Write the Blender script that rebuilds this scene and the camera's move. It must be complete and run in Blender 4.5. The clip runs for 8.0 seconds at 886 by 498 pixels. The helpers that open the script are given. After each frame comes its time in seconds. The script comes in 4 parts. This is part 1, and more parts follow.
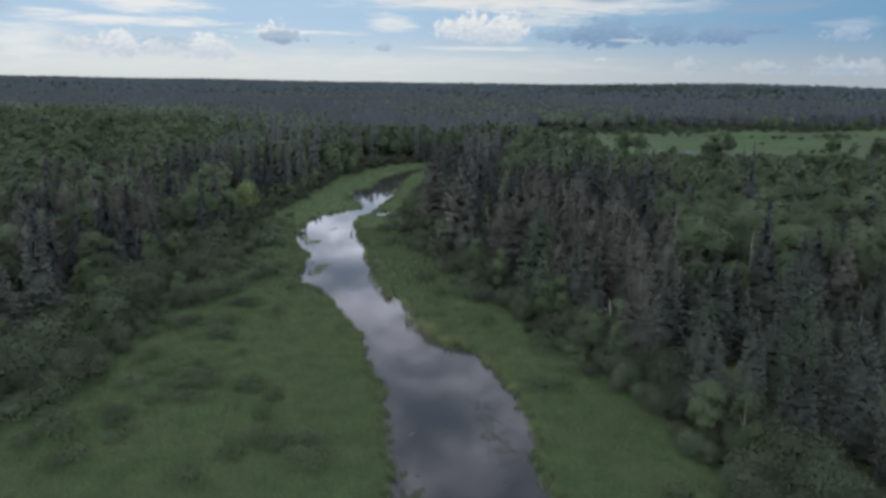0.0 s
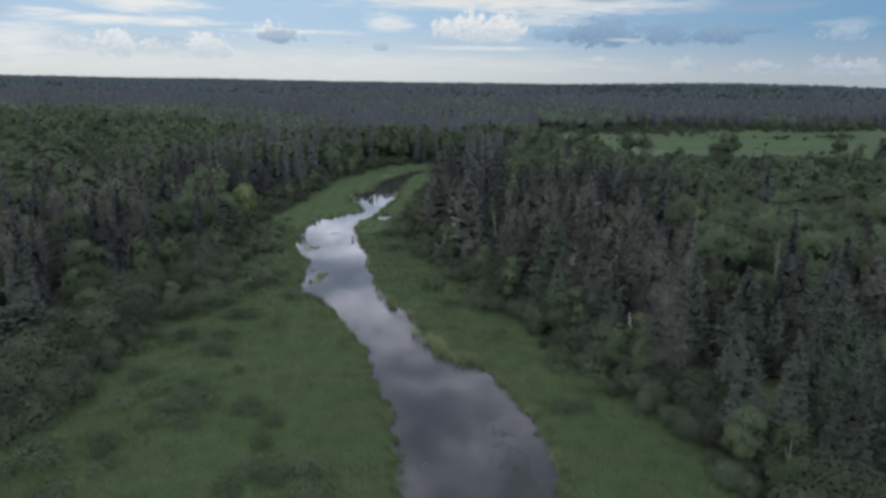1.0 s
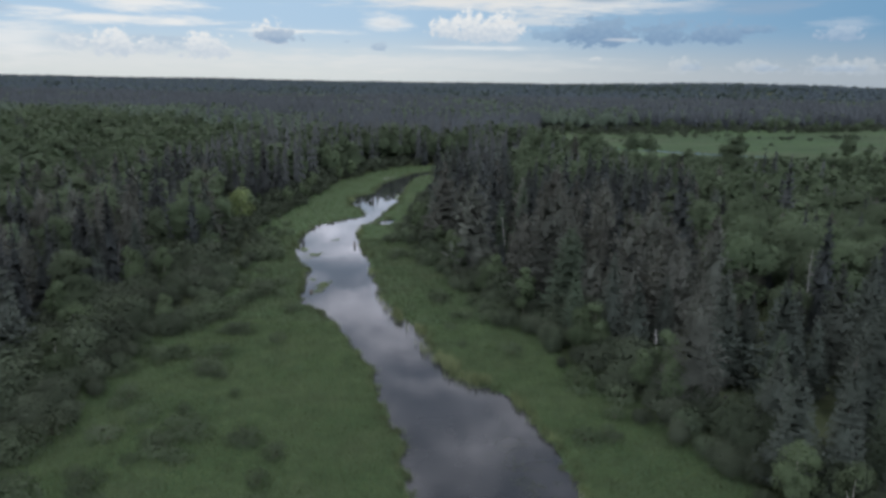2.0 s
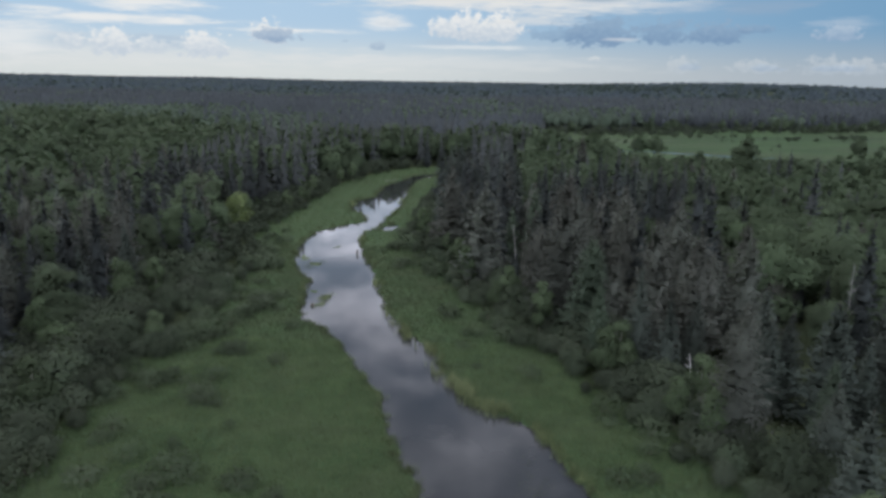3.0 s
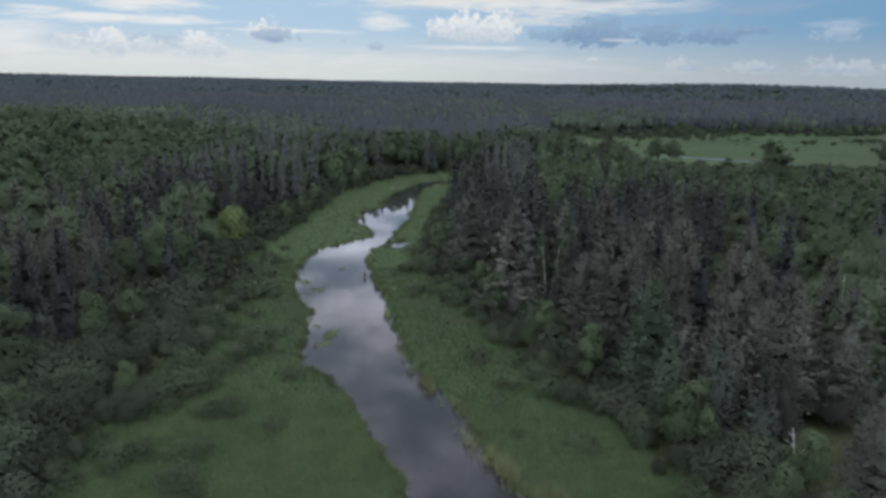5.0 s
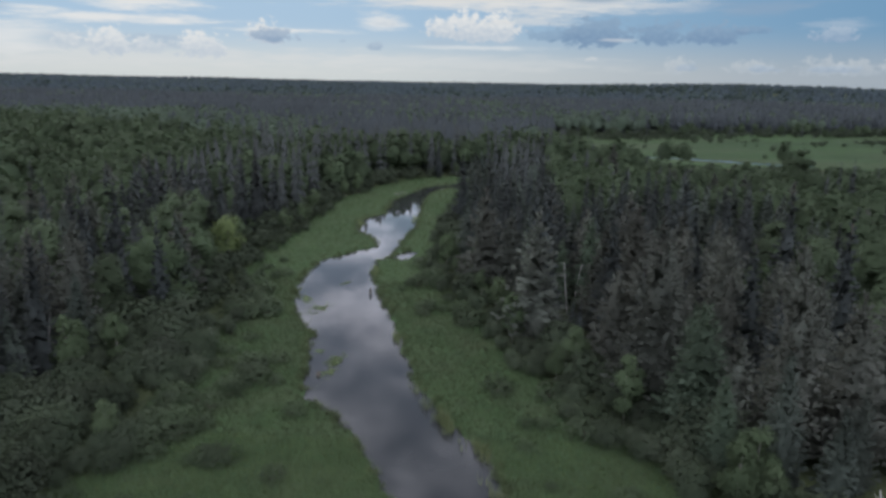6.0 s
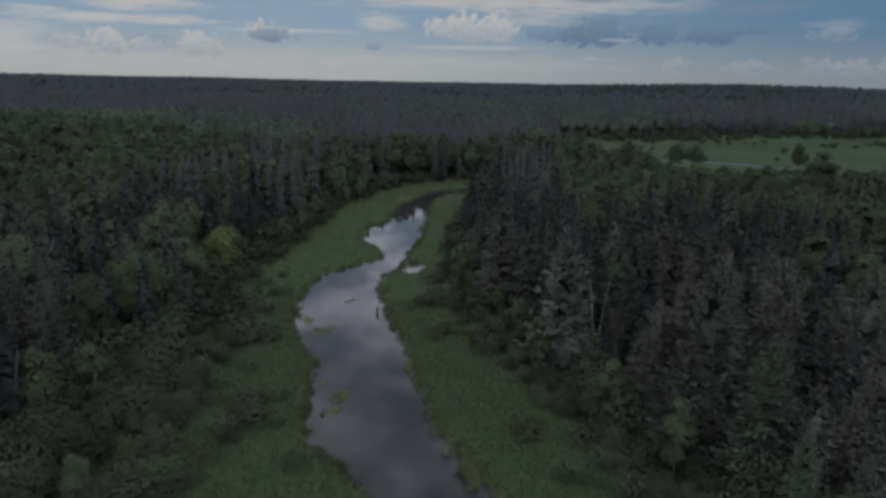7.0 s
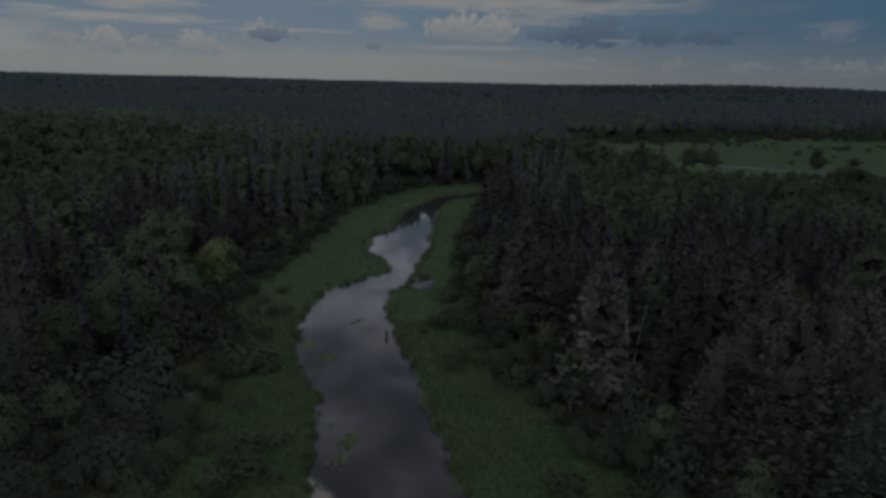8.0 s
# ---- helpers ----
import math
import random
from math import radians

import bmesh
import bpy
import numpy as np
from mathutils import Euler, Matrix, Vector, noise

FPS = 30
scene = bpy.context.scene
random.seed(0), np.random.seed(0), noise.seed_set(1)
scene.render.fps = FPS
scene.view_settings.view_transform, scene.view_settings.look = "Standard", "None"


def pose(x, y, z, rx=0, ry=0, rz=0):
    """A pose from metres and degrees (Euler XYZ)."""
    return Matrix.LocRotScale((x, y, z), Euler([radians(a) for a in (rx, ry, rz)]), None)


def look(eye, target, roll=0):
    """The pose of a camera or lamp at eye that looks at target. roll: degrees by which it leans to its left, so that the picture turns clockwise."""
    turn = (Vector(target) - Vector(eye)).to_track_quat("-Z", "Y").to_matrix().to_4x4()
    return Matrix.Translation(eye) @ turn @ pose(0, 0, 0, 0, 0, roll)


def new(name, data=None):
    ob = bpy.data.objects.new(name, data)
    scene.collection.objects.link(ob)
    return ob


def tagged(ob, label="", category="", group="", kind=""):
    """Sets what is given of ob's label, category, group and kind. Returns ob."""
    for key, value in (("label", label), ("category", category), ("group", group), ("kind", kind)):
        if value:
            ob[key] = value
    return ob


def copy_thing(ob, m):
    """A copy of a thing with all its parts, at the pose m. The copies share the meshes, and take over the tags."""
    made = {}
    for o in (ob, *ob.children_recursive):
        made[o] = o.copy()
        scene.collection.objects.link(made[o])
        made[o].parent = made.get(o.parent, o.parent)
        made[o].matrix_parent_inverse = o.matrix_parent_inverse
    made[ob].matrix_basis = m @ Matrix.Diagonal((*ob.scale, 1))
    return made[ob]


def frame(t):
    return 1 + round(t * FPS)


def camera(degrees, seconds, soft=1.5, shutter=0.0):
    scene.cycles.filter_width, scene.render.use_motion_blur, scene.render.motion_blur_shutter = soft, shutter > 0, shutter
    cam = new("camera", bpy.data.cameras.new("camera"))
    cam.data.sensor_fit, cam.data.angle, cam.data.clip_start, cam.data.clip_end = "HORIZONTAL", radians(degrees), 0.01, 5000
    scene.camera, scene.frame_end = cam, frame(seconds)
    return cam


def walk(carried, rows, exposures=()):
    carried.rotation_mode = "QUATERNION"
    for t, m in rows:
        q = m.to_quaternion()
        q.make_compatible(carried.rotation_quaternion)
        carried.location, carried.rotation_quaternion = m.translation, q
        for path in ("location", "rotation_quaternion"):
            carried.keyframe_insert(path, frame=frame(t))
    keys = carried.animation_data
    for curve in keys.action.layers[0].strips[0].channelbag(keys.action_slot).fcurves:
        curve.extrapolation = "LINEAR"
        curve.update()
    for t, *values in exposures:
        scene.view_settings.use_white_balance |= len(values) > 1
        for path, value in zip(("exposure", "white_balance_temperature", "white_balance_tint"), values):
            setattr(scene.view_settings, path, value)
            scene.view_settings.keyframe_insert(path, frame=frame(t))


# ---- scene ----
# ---- camera and its way ----
cam = camera(64.9, 8.0, 3.2)
PATH = [
    (0, (0.494, -1.64, 30.125), (0.432, 0.304, 29.659), 0.8),
    (0.5, (-0.257, 0.813, 30.137), (-0.316, 2.757, 29.671), 0.8),
    (1, (-1.063, 3.331, 30.124), (-1.118, 5.275, 29.657), 0.8),
    (1.5, (-1.873, 6.046, 30.094), (-1.925, 7.99, 29.627), 0.8),
    (3, (-4.396, 15.193, 30.182), (-4.441, 17.137, 29.713), 0.9),
    (3.5, (-5.256, 18.493, 30.251), (-5.3, 20.437, 29.783), 0.9),
    (4, (-6.101, 21.956, 30.305), (-6.144, 23.9, 29.837), 1.0),
    (4.5, (-7.008, 25.478, 30.33), (-7.049, 27.422, 29.862), 1.0),
    (6, (-9.976, 37.137, 30.511), (-10.013, 39.081, 30.043), 1.0),
    (6.5, (-11.082, 41.234, 30.58), (-11.117, 43.178, 30.112), 1.0),
    (7, (-12.13, 45.555, 30.627), (-12.163, 47.499, 30.159), 1.0),
    (7.5, (-13.266, 49.987, 30.61), (-13.298, 51.931, 30.142), 1.0),
    (8, (-14.447, 54.514, 30.571), (-14.477, 56.458, 30.103), 1.2),
]
FADE = [(0.0, 0.0), (5.6, 0.0), (6.0, -0.1), (6.5, -0.4), (7.0, -0.84), (7.5, -1.26), (8.0, -1.80)]
walk(cam, [(t, look(eye, target, roll)) for t, eye, target, roll in PATH], FADE)

# ---- light ----
SUN_AZ, SUN_EL = -24.0, 42.0          # degrees from straight ahead (to the right), and above the level
world = bpy.data.worlds.new("sky")
scene.world = world
world.use_nodes = True
wt = world.node_tree
wt.nodes.clear()


def wn(kind, **inputs):
    n = wt.nodes.new(kind)
    for k, v in inputs.items():
        n.inputs[k].default_value = v
    return n


def wm(op, *args, clamp=False):
    n = wt.nodes.new("ShaderNodeMath")
    n.operation, n.use_clamp = op, clamp
    for i, a in enumerate(args):
        if isinstance(a, (int, float)):
            n.inputs[i].default_value = a
        else:
            wt.links.new(a, n.inputs[i])
    return n.outputs[0]


def wmix(fac, a, b):
    n = wt.nodes.new("ShaderNodeMix")
    n.data_type = "RGBA"
    for s, v in ((n.inputs["Factor"], fac), (n.inputs[6], a), (n.inputs[7], b)):
        if isinstance(v, (int, float)):
            s.default_value = v
        elif isinstance(v, tuple):
            s.default_value = (*v, 1)
        else:
            wt.links.new(v, s)
    return n.outputs[2]


def wnoise(vec, scale, detail, rough=0.55):
    n = wn("ShaderNodeTexNoise", Scale=scale, Detail=detail, Roughness=rough)
    wt.links.new(vec, n.inputs["Vector"])
    return n.outputs[0]


def wcombine(x, y, z):
    n = wt.nodes.new("ShaderNodeCombineXYZ")
    for i, a in enumerate((x, y, z)):
        if isinstance(a, (int, float)):
            n.inputs[i].default_value = a
        else:
            wt.links.new(a, n.inputs[i])
    return n.outputs[0]


def wstep(v, a, b):
    n = wt.nodes.new("ShaderNodeMapRange")
    n.interpolation_type = "SMOOTHSTEP"
    wt.links.new(v, n.inputs[0])
    n.inputs[1].default_value, n.inputs[2].default_value = a, b
    return n.outputs[0]


sky = wt.nodes.new("ShaderNodeTexSky")
sky.sky_type, sky.sun_disc = "NISHITA", False
sky.sun_elevation, sky.sun_rotation = radians(SUN_EL), radians(SUN_AZ)
sky.air_density, sky.dust_density, sky.ozone_density = 1.0, 0.6, 1.5
coord = wt.nodes.new("ShaderNodeTexCoord").outputs["Generated"]
sep = wt.nodes.new("ShaderNodeSeparateXYZ")
wt.links.new(coord, sep.inputs[0])
dx, dy, dz = sep.outputs
az = wm("MULTIPLY", wm("ARCTAN2", dx, dy), 57.2958)
el = wm("MULTIPLY", wm("ARCSINE", dz), 57.2958)
scaled = wt.nodes.new("ShaderNodeVectorMath")
scaled.operation = "SCALE"
wt.links.new(sky.outputs[0], scaled.inputs[0])
scaled.inputs["Scale"].default_value = 0.085
col = scaled.outputs[0]
# pale band over the skyline
east = wstep(az, -14, 34)
rim = wmix(east, (0.64, 0.70, 0.73), (0.37, 0.44, 0.52))
veil = wmix(east, (0.40, 0.57, 0.76), (0.16, 0.33, 0.53))
veil = wmix(wm("SUBTRACT", 1.0, wstep(el, 0.3, 4.6)), veil, rim)
col = wmix(wm("MULTIPLY", wm("SUBTRACT", 1.0, wstep(el, 6.0, 16.0)), 0.92), col, veil)
# broad layer of broken cloud, on a level sheet high above
sheet = wm("DIVIDE", 1.0, wm("ADD", wm("MAXIMUM", dz, 0.0), 0.09))
plane = wcombine(wm("MULTIPLY", dx, sheet), wm("MULTIPLY", dy, sheet), 0.0)
big = wnoise(plane, 1.7, 7, 0.58)
fine = wnoise(plane, 5.2, 6, 0.6)
cover = wstep(wm("ADD", wm("MULTIPLY", big, 0.75), wm("MULTIPLY", fine, 0.25)), 0.40, 0.60)
cover = wm("MULTIPLY", cover, wstep(el, 5.5, 13.0))
sun_way = Vector((math.sin(radians(SUN_AZ)) * math.cos(radians(SUN_EL)), math.cos(radians(SUN_AZ)) * math.cos(radians(SUN_EL)), math.sin(radians(SUN_EL))))
dot = wt.nodes.new("ShaderNodeVectorMath")
dot.operation = "DOT_PRODUCT"
wt.links.new(coord, dot.inputs[0])
dot.inputs[1].default_value = sun_way
near_sun = wm("POWER", wm("MAXIMUM", dot.outputs["Value"], 0.0), 6.0)
low_glow = wm("MULTIPLY", wstep(el, 5.5, 9.5), wm("SUBTRACT", 1.0, wstep(el, 13.0, 26.0)))
bright = wm("ADD", wm("MULTIPLY_ADD", fine, 2.4, -0.45), wm("ADD", wm("MULTIPLY", near_sun, 1.2), wm("ADD", wm("ADD", wm("MULTIPLY", wstep(el, 42, 66), 0.7), wm("MULTIPLY", wstep(wm("MULTIPLY", dy, -1.0), -0.3, 0.5), 4.2)), wm("MULTIPLY", low_glow, 0.82))))
lit = wt.nodes.new("ShaderNodeVectorMath")
lit.operation = "SCALE"
lit.inputs[0].default_value = (0.91, 0.94, 1.10)
wt.links.new(bright, lit.inputs["Scale"])
col = wmix(wm("MULTIPLY", cover, 0.92), col, lit.outputs[0])
# single low clouds: azimuth, height, half width, half height (degrees), colour, puffiness, strength
low = wcombine(wm("MULTIPLY", az, 1.0), wm("MULTIPLY", el, 1.4), 0.0)
puff = wm("SUBTRACT", wnoise(low, 1.0, 6, 0.62), 0.5)
streak = wm("SUBTRACT", wnoise(wcombine(wm("MULTIPLY", az, 0.22), wm("MULTIPLY", el, 1.7), 3.0), 1.5, 6, 0.62), 0.5)
curl = wm("SUBTRACT", wnoise(low, 2.1, 5, 0.55), 0.5)
WHITE, CREAM, GREY, BLUE = (0.80, 0.82, 0.83), (0.76, 0.77, 0.77), (0.28, 0.40, 0.55), (0.44, 0.54, 0.66)
CLOUDS = [
    (-24.0, 1.4, 16.0, 0.8, CREAM, 0, 0.45), (-2.0, 1.4, 14.0, 0.6, CREAM, 0, 0.35), (-32.1, 2.7, 3.4, 1.15, WHITE, 0, 0.75),
    (-24.4, 5.3, 3.9, 0.62, WHITE, 0, 1.0), (-25.8, 4.02, 7.4, 0.30, WHITE, 0, 1.0), (-30.4, 4.47, 2.1, 0.20, WHITE, 0, 0.8), (-33.6, 4.6, 1.5, 0.7, BLUE, 0, 0.8), (-33.0, 5.7, 4.0, 0.4, BLUE, 0, 0.4),
    (-29.2, 2.45, 1.9, 0.50, BLUE, 0, 0.5), (-23.0, 2.45, 2.8, 0.55, BLUE, 0, 0.65), (-26.2, 2.05, 1.9, 1.35, WHITE, 1, 0.9), (-23.6, 2.0, 1.4, 0.9, WHITE, 1, 0.55), (-19.9, 2.05, 2.1, 1.35, WHITE, 1, 0.9), (-28.6, 2.1, 1.0, 0.9, WHITE, 1, 0.55),
]
CLOUDS += [
    (-13.4, 3.62, 4.7, 0.20, WHITE, 0, 0.95), (-14.8, 3.10, 1.75, 1.25, WHITE, 1, 1.0), (-14.5, 3.08, 1.7, 0.85, BLUE, 1, 0.95), (-6.7, 2.5, 0.9, 0.45, BLUE, 1, 0.6), (-9.3, 2.9, 0.4, 0.2, BLUE, 1, 0.4),
    (-1.0, 6.1, 8.4, 0.70, CREAM, 0, 0.95), (8.2, 5.9, 7.6, 0.75, CREAM, 0, 0.85), (-6.2, 4.35, 1.8, 0.55, WHITE, 0, 0.8), (-6.0, 4.3, 1.2, 0.5, WHITE, 1, 0.4), (-1.2, 3.75, 1.7, 1.3, WHITE, 1, 0.95), (0.9, 3.75, 2.3, 1.7, WHITE, 1, 1.0), (3.2, 3.75, 1.6, 1.6, WHITE, 1, 1.0),
    (5.6, 4.6, 3.6, 0.35, CREAM, 0, 0.6), (10.3, 6.25, 2.0, 0.35, GREY, 0, 0.7),
]
CLOUDS += [
    (10.6, 3.45, 3.3, 1.55, GREY, 1, 0.85), (7.6, 3.5, 2.4, 0.8, GREY, 1, 0.5), (15.2, 3.6, 2.0, 1.3, GREY, 1, 0.75), (19.0, 3.5, 2.4, 1.1, GREY, 1, 0.85), (21.6, 3.9, 1.5, 0.45, GREY, 1, 0.6), (12.2, 3.30, 1.4, 0.14, WHITE, 0, 0.45),
    (21.5, 5.55, 3.4, 0.5, GREY, 0, 0.7), (16.5, 5.5, 3.0, 0.4, BLUE, 0, 0.5), (27.0, 3.45, 1.5, 0.8, BLUE, 1, 0.75), (27.4, 4.3, 1.8, 0.35, BLUE, 0, 0.6), (1.6, 2.63, 4.4, 0.17, WHITE, 0, 0.6), (-1.6, 2.95, 1.4, 0.25, BLUE, 0, 0.4),
    (16.6, 1.2, 1.15, 0.95, CREAM, 1, 0.30), (17.4, 1.25, 0.9, 0.4, BLUE, 1, 0.5), (21.9, 1.2, 1.9, 0.75, CREAM, 1, 0.30), (22.4, 1.2, 1.4, 0.35, BLUE, 1, 0.5), (26.6, 1.2, 1.8, 0.95, CREAM, 1, 0.28), (28.6, 1.2, 1.6, 0.8, CREAM, 1, 0.30), (27.2, 1.2, 2.2, 0.35, BLUE, 1, 0.5), (10.2, 1.75, 0.8, 0.3, CREAM, 1, 0.5), (31.0, 1.4, 1.2, 0.9, CREAM, 1, 0.4),
]
for a, e, wa, we, tone, puffy, much in CLOUDS:
    u = wm("DIVIDE", wm("SUBTRACT", az, a), wa)
    v = wm("DIVIDE", wm("SUBTRACT", el, e), we)
    flat = wm("MAXIMUM", v, wm("MULTIPLY", v, -2.0)) if puffy else v
    r = wm("SQRT", wm("ADD", wm("MULTIPLY", u, u), wm("MULTIPLY", flat, flat)))
    if puffy:
        r = wm("SUBTRACT", wm("SUBTRACT", r, wm("MULTIPLY", puff, 1.9)), wm("MULTIPLY", curl, 1.5))
        mask = wm("MULTIPLY", wm("SUBTRACT", 1.0, wstep(r, 0.62, 1.05)), much)
        body = wmix(wstep(wm("ADD", v, wm("MULTIPLY", curl, 2.2)), -0.6, 1.0), tuple(c * k for c, k in zip(tone, (0.66, 0.74, 0.84))), tone)
    else:
        r = wm("SUBTRACT", r, wm("MULTIPLY", streak, 3.0))
        mask, body = wm("MULTIPLY", wm("SUBTRACT", 1.0, wstep(r, 0.2, 1.5)), much), tone
    col = wmix(mask, col, body)
back = wt.nodes.new("ShaderNodeBackground")
wt.links.new(col, back.inputs[0])
back.inputs[1].default_value = 1.0
wt.links.new(back.outputs[0], wt.nodes.new("ShaderNodeOutputWorld").inputs[0])

sun = new("sun", bpy.data.lights.new("sun", "SUN"))
sun.data.energy, sun.data.angle, sun.data.color = 0.7, radians(28), (1.0, 0.95, 0.86)
sun.matrix_world = look(sun_way * 100, (0, 0, 0))


# ---- materials ----
def material(name, rough=0.8, spec=0.3):
    m = bpy.data.materials.new(name)
    m.use_nodes = True
    b = m.node_tree.nodes["Principled BSDF"]
    b.inputs["Roughness"].default_value = rough
    b.inputs["Specular IOR Level"].default_value = spec
    return m, m.node_tree, b


def mixed(nt, fac, a, b):
    n = nt.nodes.new("ShaderNodeMix")
    n.data_type = "RGBA"
    for s, v in ((n.inputs["Factor"], fac), (n.inputs[6], a), (n.inputs[7], b)):
        if isinstance(v, (int, float)):
            s.default_value = v
        elif isinstance(v, tuple):
            s.default_value = (*v, 1)
        else:
            nt.links.new(v, s)
    return n.outputs[2]


def tinted(nt, a, b):
    n = nt.nodes.new("ShaderNodeMix")
    n.data_type, n.blend_type = "RGBA", "MULTIPLY"
    n.inputs["Factor"].default_value = 1.0
    nt.links.new(a, n.inputs[6])
    nt.links.new(b, n.inputs[7])
    return n.outputs[2]


def ramp(nt, v, a, b):
    n = nt.nodes.new("ShaderNodeMapRange")
    nt.links.new(v, n.inputs[0])
    n.inputs[1].default_value, n.inputs[2].default_value = a, b
    return n.outputs[0]


def noise_of(nt, scale, detail=3, rough=0.55, stretch=None):
    g = nt.nodes.new("ShaderNodeNewGeometry")
    out = g.outputs["Position"]
    if stretch:
        mp = nt.nodes.new("ShaderNodeMapping")
        mp.inputs["Scale"].default_value = stretch
        nt.links.new(out, mp.inputs[0])
        out = mp.outputs[0]
    n = nt.nodes.new("ShaderNodeTexNoise")
    n.inputs["Scale"].default_value, n.inputs["Detail"].default_value, n.inputs["Roughness"].default_value = scale, detail, rough
    nt.links.new(out, n.inputs["Vector"])
    return n.outputs[0]


def foliage(name, dark, pale, other, through_light=0.18, rough=0.7, spec=0.12, patch=0.12, shade=0.22, stand=0.21):
    """Leaves or needles: tint by tree, by leaf and by patches of the wood."""
    m, nt, b = material(name, rough, spec)
    island = nt.nodes.new("ShaderNodeNewGeometry").outputs["Random Per Island"]
    tree = nt.nodes.new("ShaderNodeObjectInfo").outputs["Random"]
    c = mixed(nt, island, dark, pale)
    c = mixed(nt, ramp(nt, tree, 0.15, 1.1), c, other)
    c = mixed(nt, ramp(nt, noise_of(nt, patch, 2), 0.35, 0.75), c, mixed(nt, island, other, pale))
    # every plant a shade of its own, and slow change over the stand
    spin = nt.nodes.new("ShaderNodeMath")
    spin.operation = "MULTIPLY"
    spin.inputs[1].default_value = 7.31
    nt.links.new(tree, spin.inputs[0])
    part_of = nt.nodes.new("ShaderNodeMath")
    part_of.operation = "FRACT"
    nt.links.new(spin.outputs[0], part_of.inputs[0])
    for v, lo, hi in ((ramp(nt, part_of.outputs[0], 0.0, 1.0), 1 - shade, 1 + shade), (ramp(nt, noise_of(nt, stand, 3), 0.30, 0.70), 1 - shade, 1 + shade)):
        c = tinted(nt, c, mixed(nt, v, (lo, lo, lo), (hi, hi, hi)))
    nt.links.new(c, b.inputs["Base Color"])
    t = nt.nodes.new("ShaderNodeBsdfTranslucent")
    nt.links.new(c, t.inputs[0])
    mx = nt.nodes.new("ShaderNodeMixShader")
    mx.inputs[0].default_value = through_light
    nt.links.new(b.outputs[0], mx.inputs[1])
    nt.links.new(t.outputs[0], mx.inputs[2])
    nt.links.new(mx.outputs[0], nt.nodes["Material Output"].inputs[0])
    return m


def bark_material(name, a, b_col, scale=6.0):
    m, nt, b = material(name, 0.9, 0.15)
    n = noise_of(nt, scale, 5, 0.65, (1, 1, 0.25))
    nt.links.new(mixed(nt, ramp(nt, n, 0.35, 0.68), a, b_col), b.inputs["Base Color"])
    bump = nt.nodes.new("ShaderNodeBump")
    bump.inputs["Strength"].default_value, bump.inputs["Distance"].default_value = 0.5, 0.04
    nt.links.new(n, bump.inputs["Height"])
    nt.links.new(bump.outputs[0], b.inputs["Normal"])
    return m


NEEDLES = foliage("spruce_needles", (0.060, 0.075, 0.061), (0.088, 0.108, 0.088), (0.074, 0.084, 0.068), 0.35, 0.75, 0.10, 0.12, 0.30)
DARK_NEEDLES = foliage("dark_spruce_needles", (0.052, 0.061, 0.059), (0.065, 0.076, 0.072), (0.061, 0.066, 0.062), 0.35, 0.75, 0.10)
PINE_NEEDLES = foliage("pine_needles", (0.084, 0.093, 0.077), (0.106, 0.117, 0.095), (0.098, 0.098, 0.082), 0.40, 0.75, 0.10, 0.12, 0.28)
LEAVES = foliage("aspen_leaves", (0.070, 0.100, 0.055), (0.092, 0.126, 0.068), (0.080, 0.102, 0.062), 0.45, 0.75, 0.10, 0.12, 0.26)
PALE_LEAVES = foliage("birch_leaves", (0.076, 0.108, 0.058), (0.100, 0.136, 0.072), (0.088, 0.115, 0.064), 0.45, 0.75, 0.10, 0.12, 0.26)
BRIGHT_LEAVES = foliage("sunny_birch_leaves", (0.150, 0.200, 0.080), (0.190, 0.245, 0.100), (0.165, 0.210, 0.085), 0.45, 0.75, 0.10, 0.12, 0.05)
SHRUB_LEAVES = foliage("alder_leaves", (0.052, 0.071, 0.045), (0.078, 0.101, 0.060), (0.064, 0.076, 0.052), 0.45, 0.75, 0.10, 0.12, 0.26)
LOW_LEAVES = foliage("bog_shrub_leaves", (0.054, 0.076, 0.044), (0.080, 0.110, 0.060), (0.068, 0.084, 0.052), 0.45, 0.75, 0.10)
SEDGE = foliage("sedge_blades", (0.046, 0.082, 0.034), (0.080, 0.126, 0.050), (0.088, 0.100, 0.056), 0.42, 0.75, 0.10, 0.07, 0.27, 0.45)
HERBS = foliage("herb_leaves", (0.059, 0.099, 0.050), (0.093, 0.142, 0.073), (0.076, 0.112, 0.065), 0.4, 0.75, 0.10, 0.2, 0.15, 0.3)
REED = foliage("reed_blades", (0.120, 0.165, 0.070), (0.200, 0.240, 0.115), (0.17, 0.19, 0.10), 0.3, 0.75, 0.10, 0.3, 0.15, 0.5)
PADS = foliage("lily_pads", (0.056, 0.092, 0.034), (0.094, 0.130, 0.052), (0.08, 0.095, 0.045), 0.05, 0.7, 0.15, 0.5, 0.15, 0.5)
WEED = foliage("water_weed", (0.022, 0.030, 0.018), (0.042, 0.054, 0.030), (0.034, 0.038, 0.026), 0.05, 0.75, 0.10, 0.5, 0.1, 0.5)
# needles and leaves past 300 m, with distance haze mixed into their colours
HAZY_FAR_NEEDLES = foliage("bog_spruce_needles", (0.048, 0.058, 0.062), (0.059, 0.070, 0.074), (0.062, 0.070, 0.073), 0.35, 0.75, 0.10, 0.012, 0.20, 0.035)
HAZY_FAR_LEAVES = foliage("hill_aspen_leaves", (0.066, 0.094, 0.062), (0.080, 0.110, 0.072), (0.074, 0.096, 0.070), 0.45, 0.75, 0.10, 0.02, 0.20, 0.04)
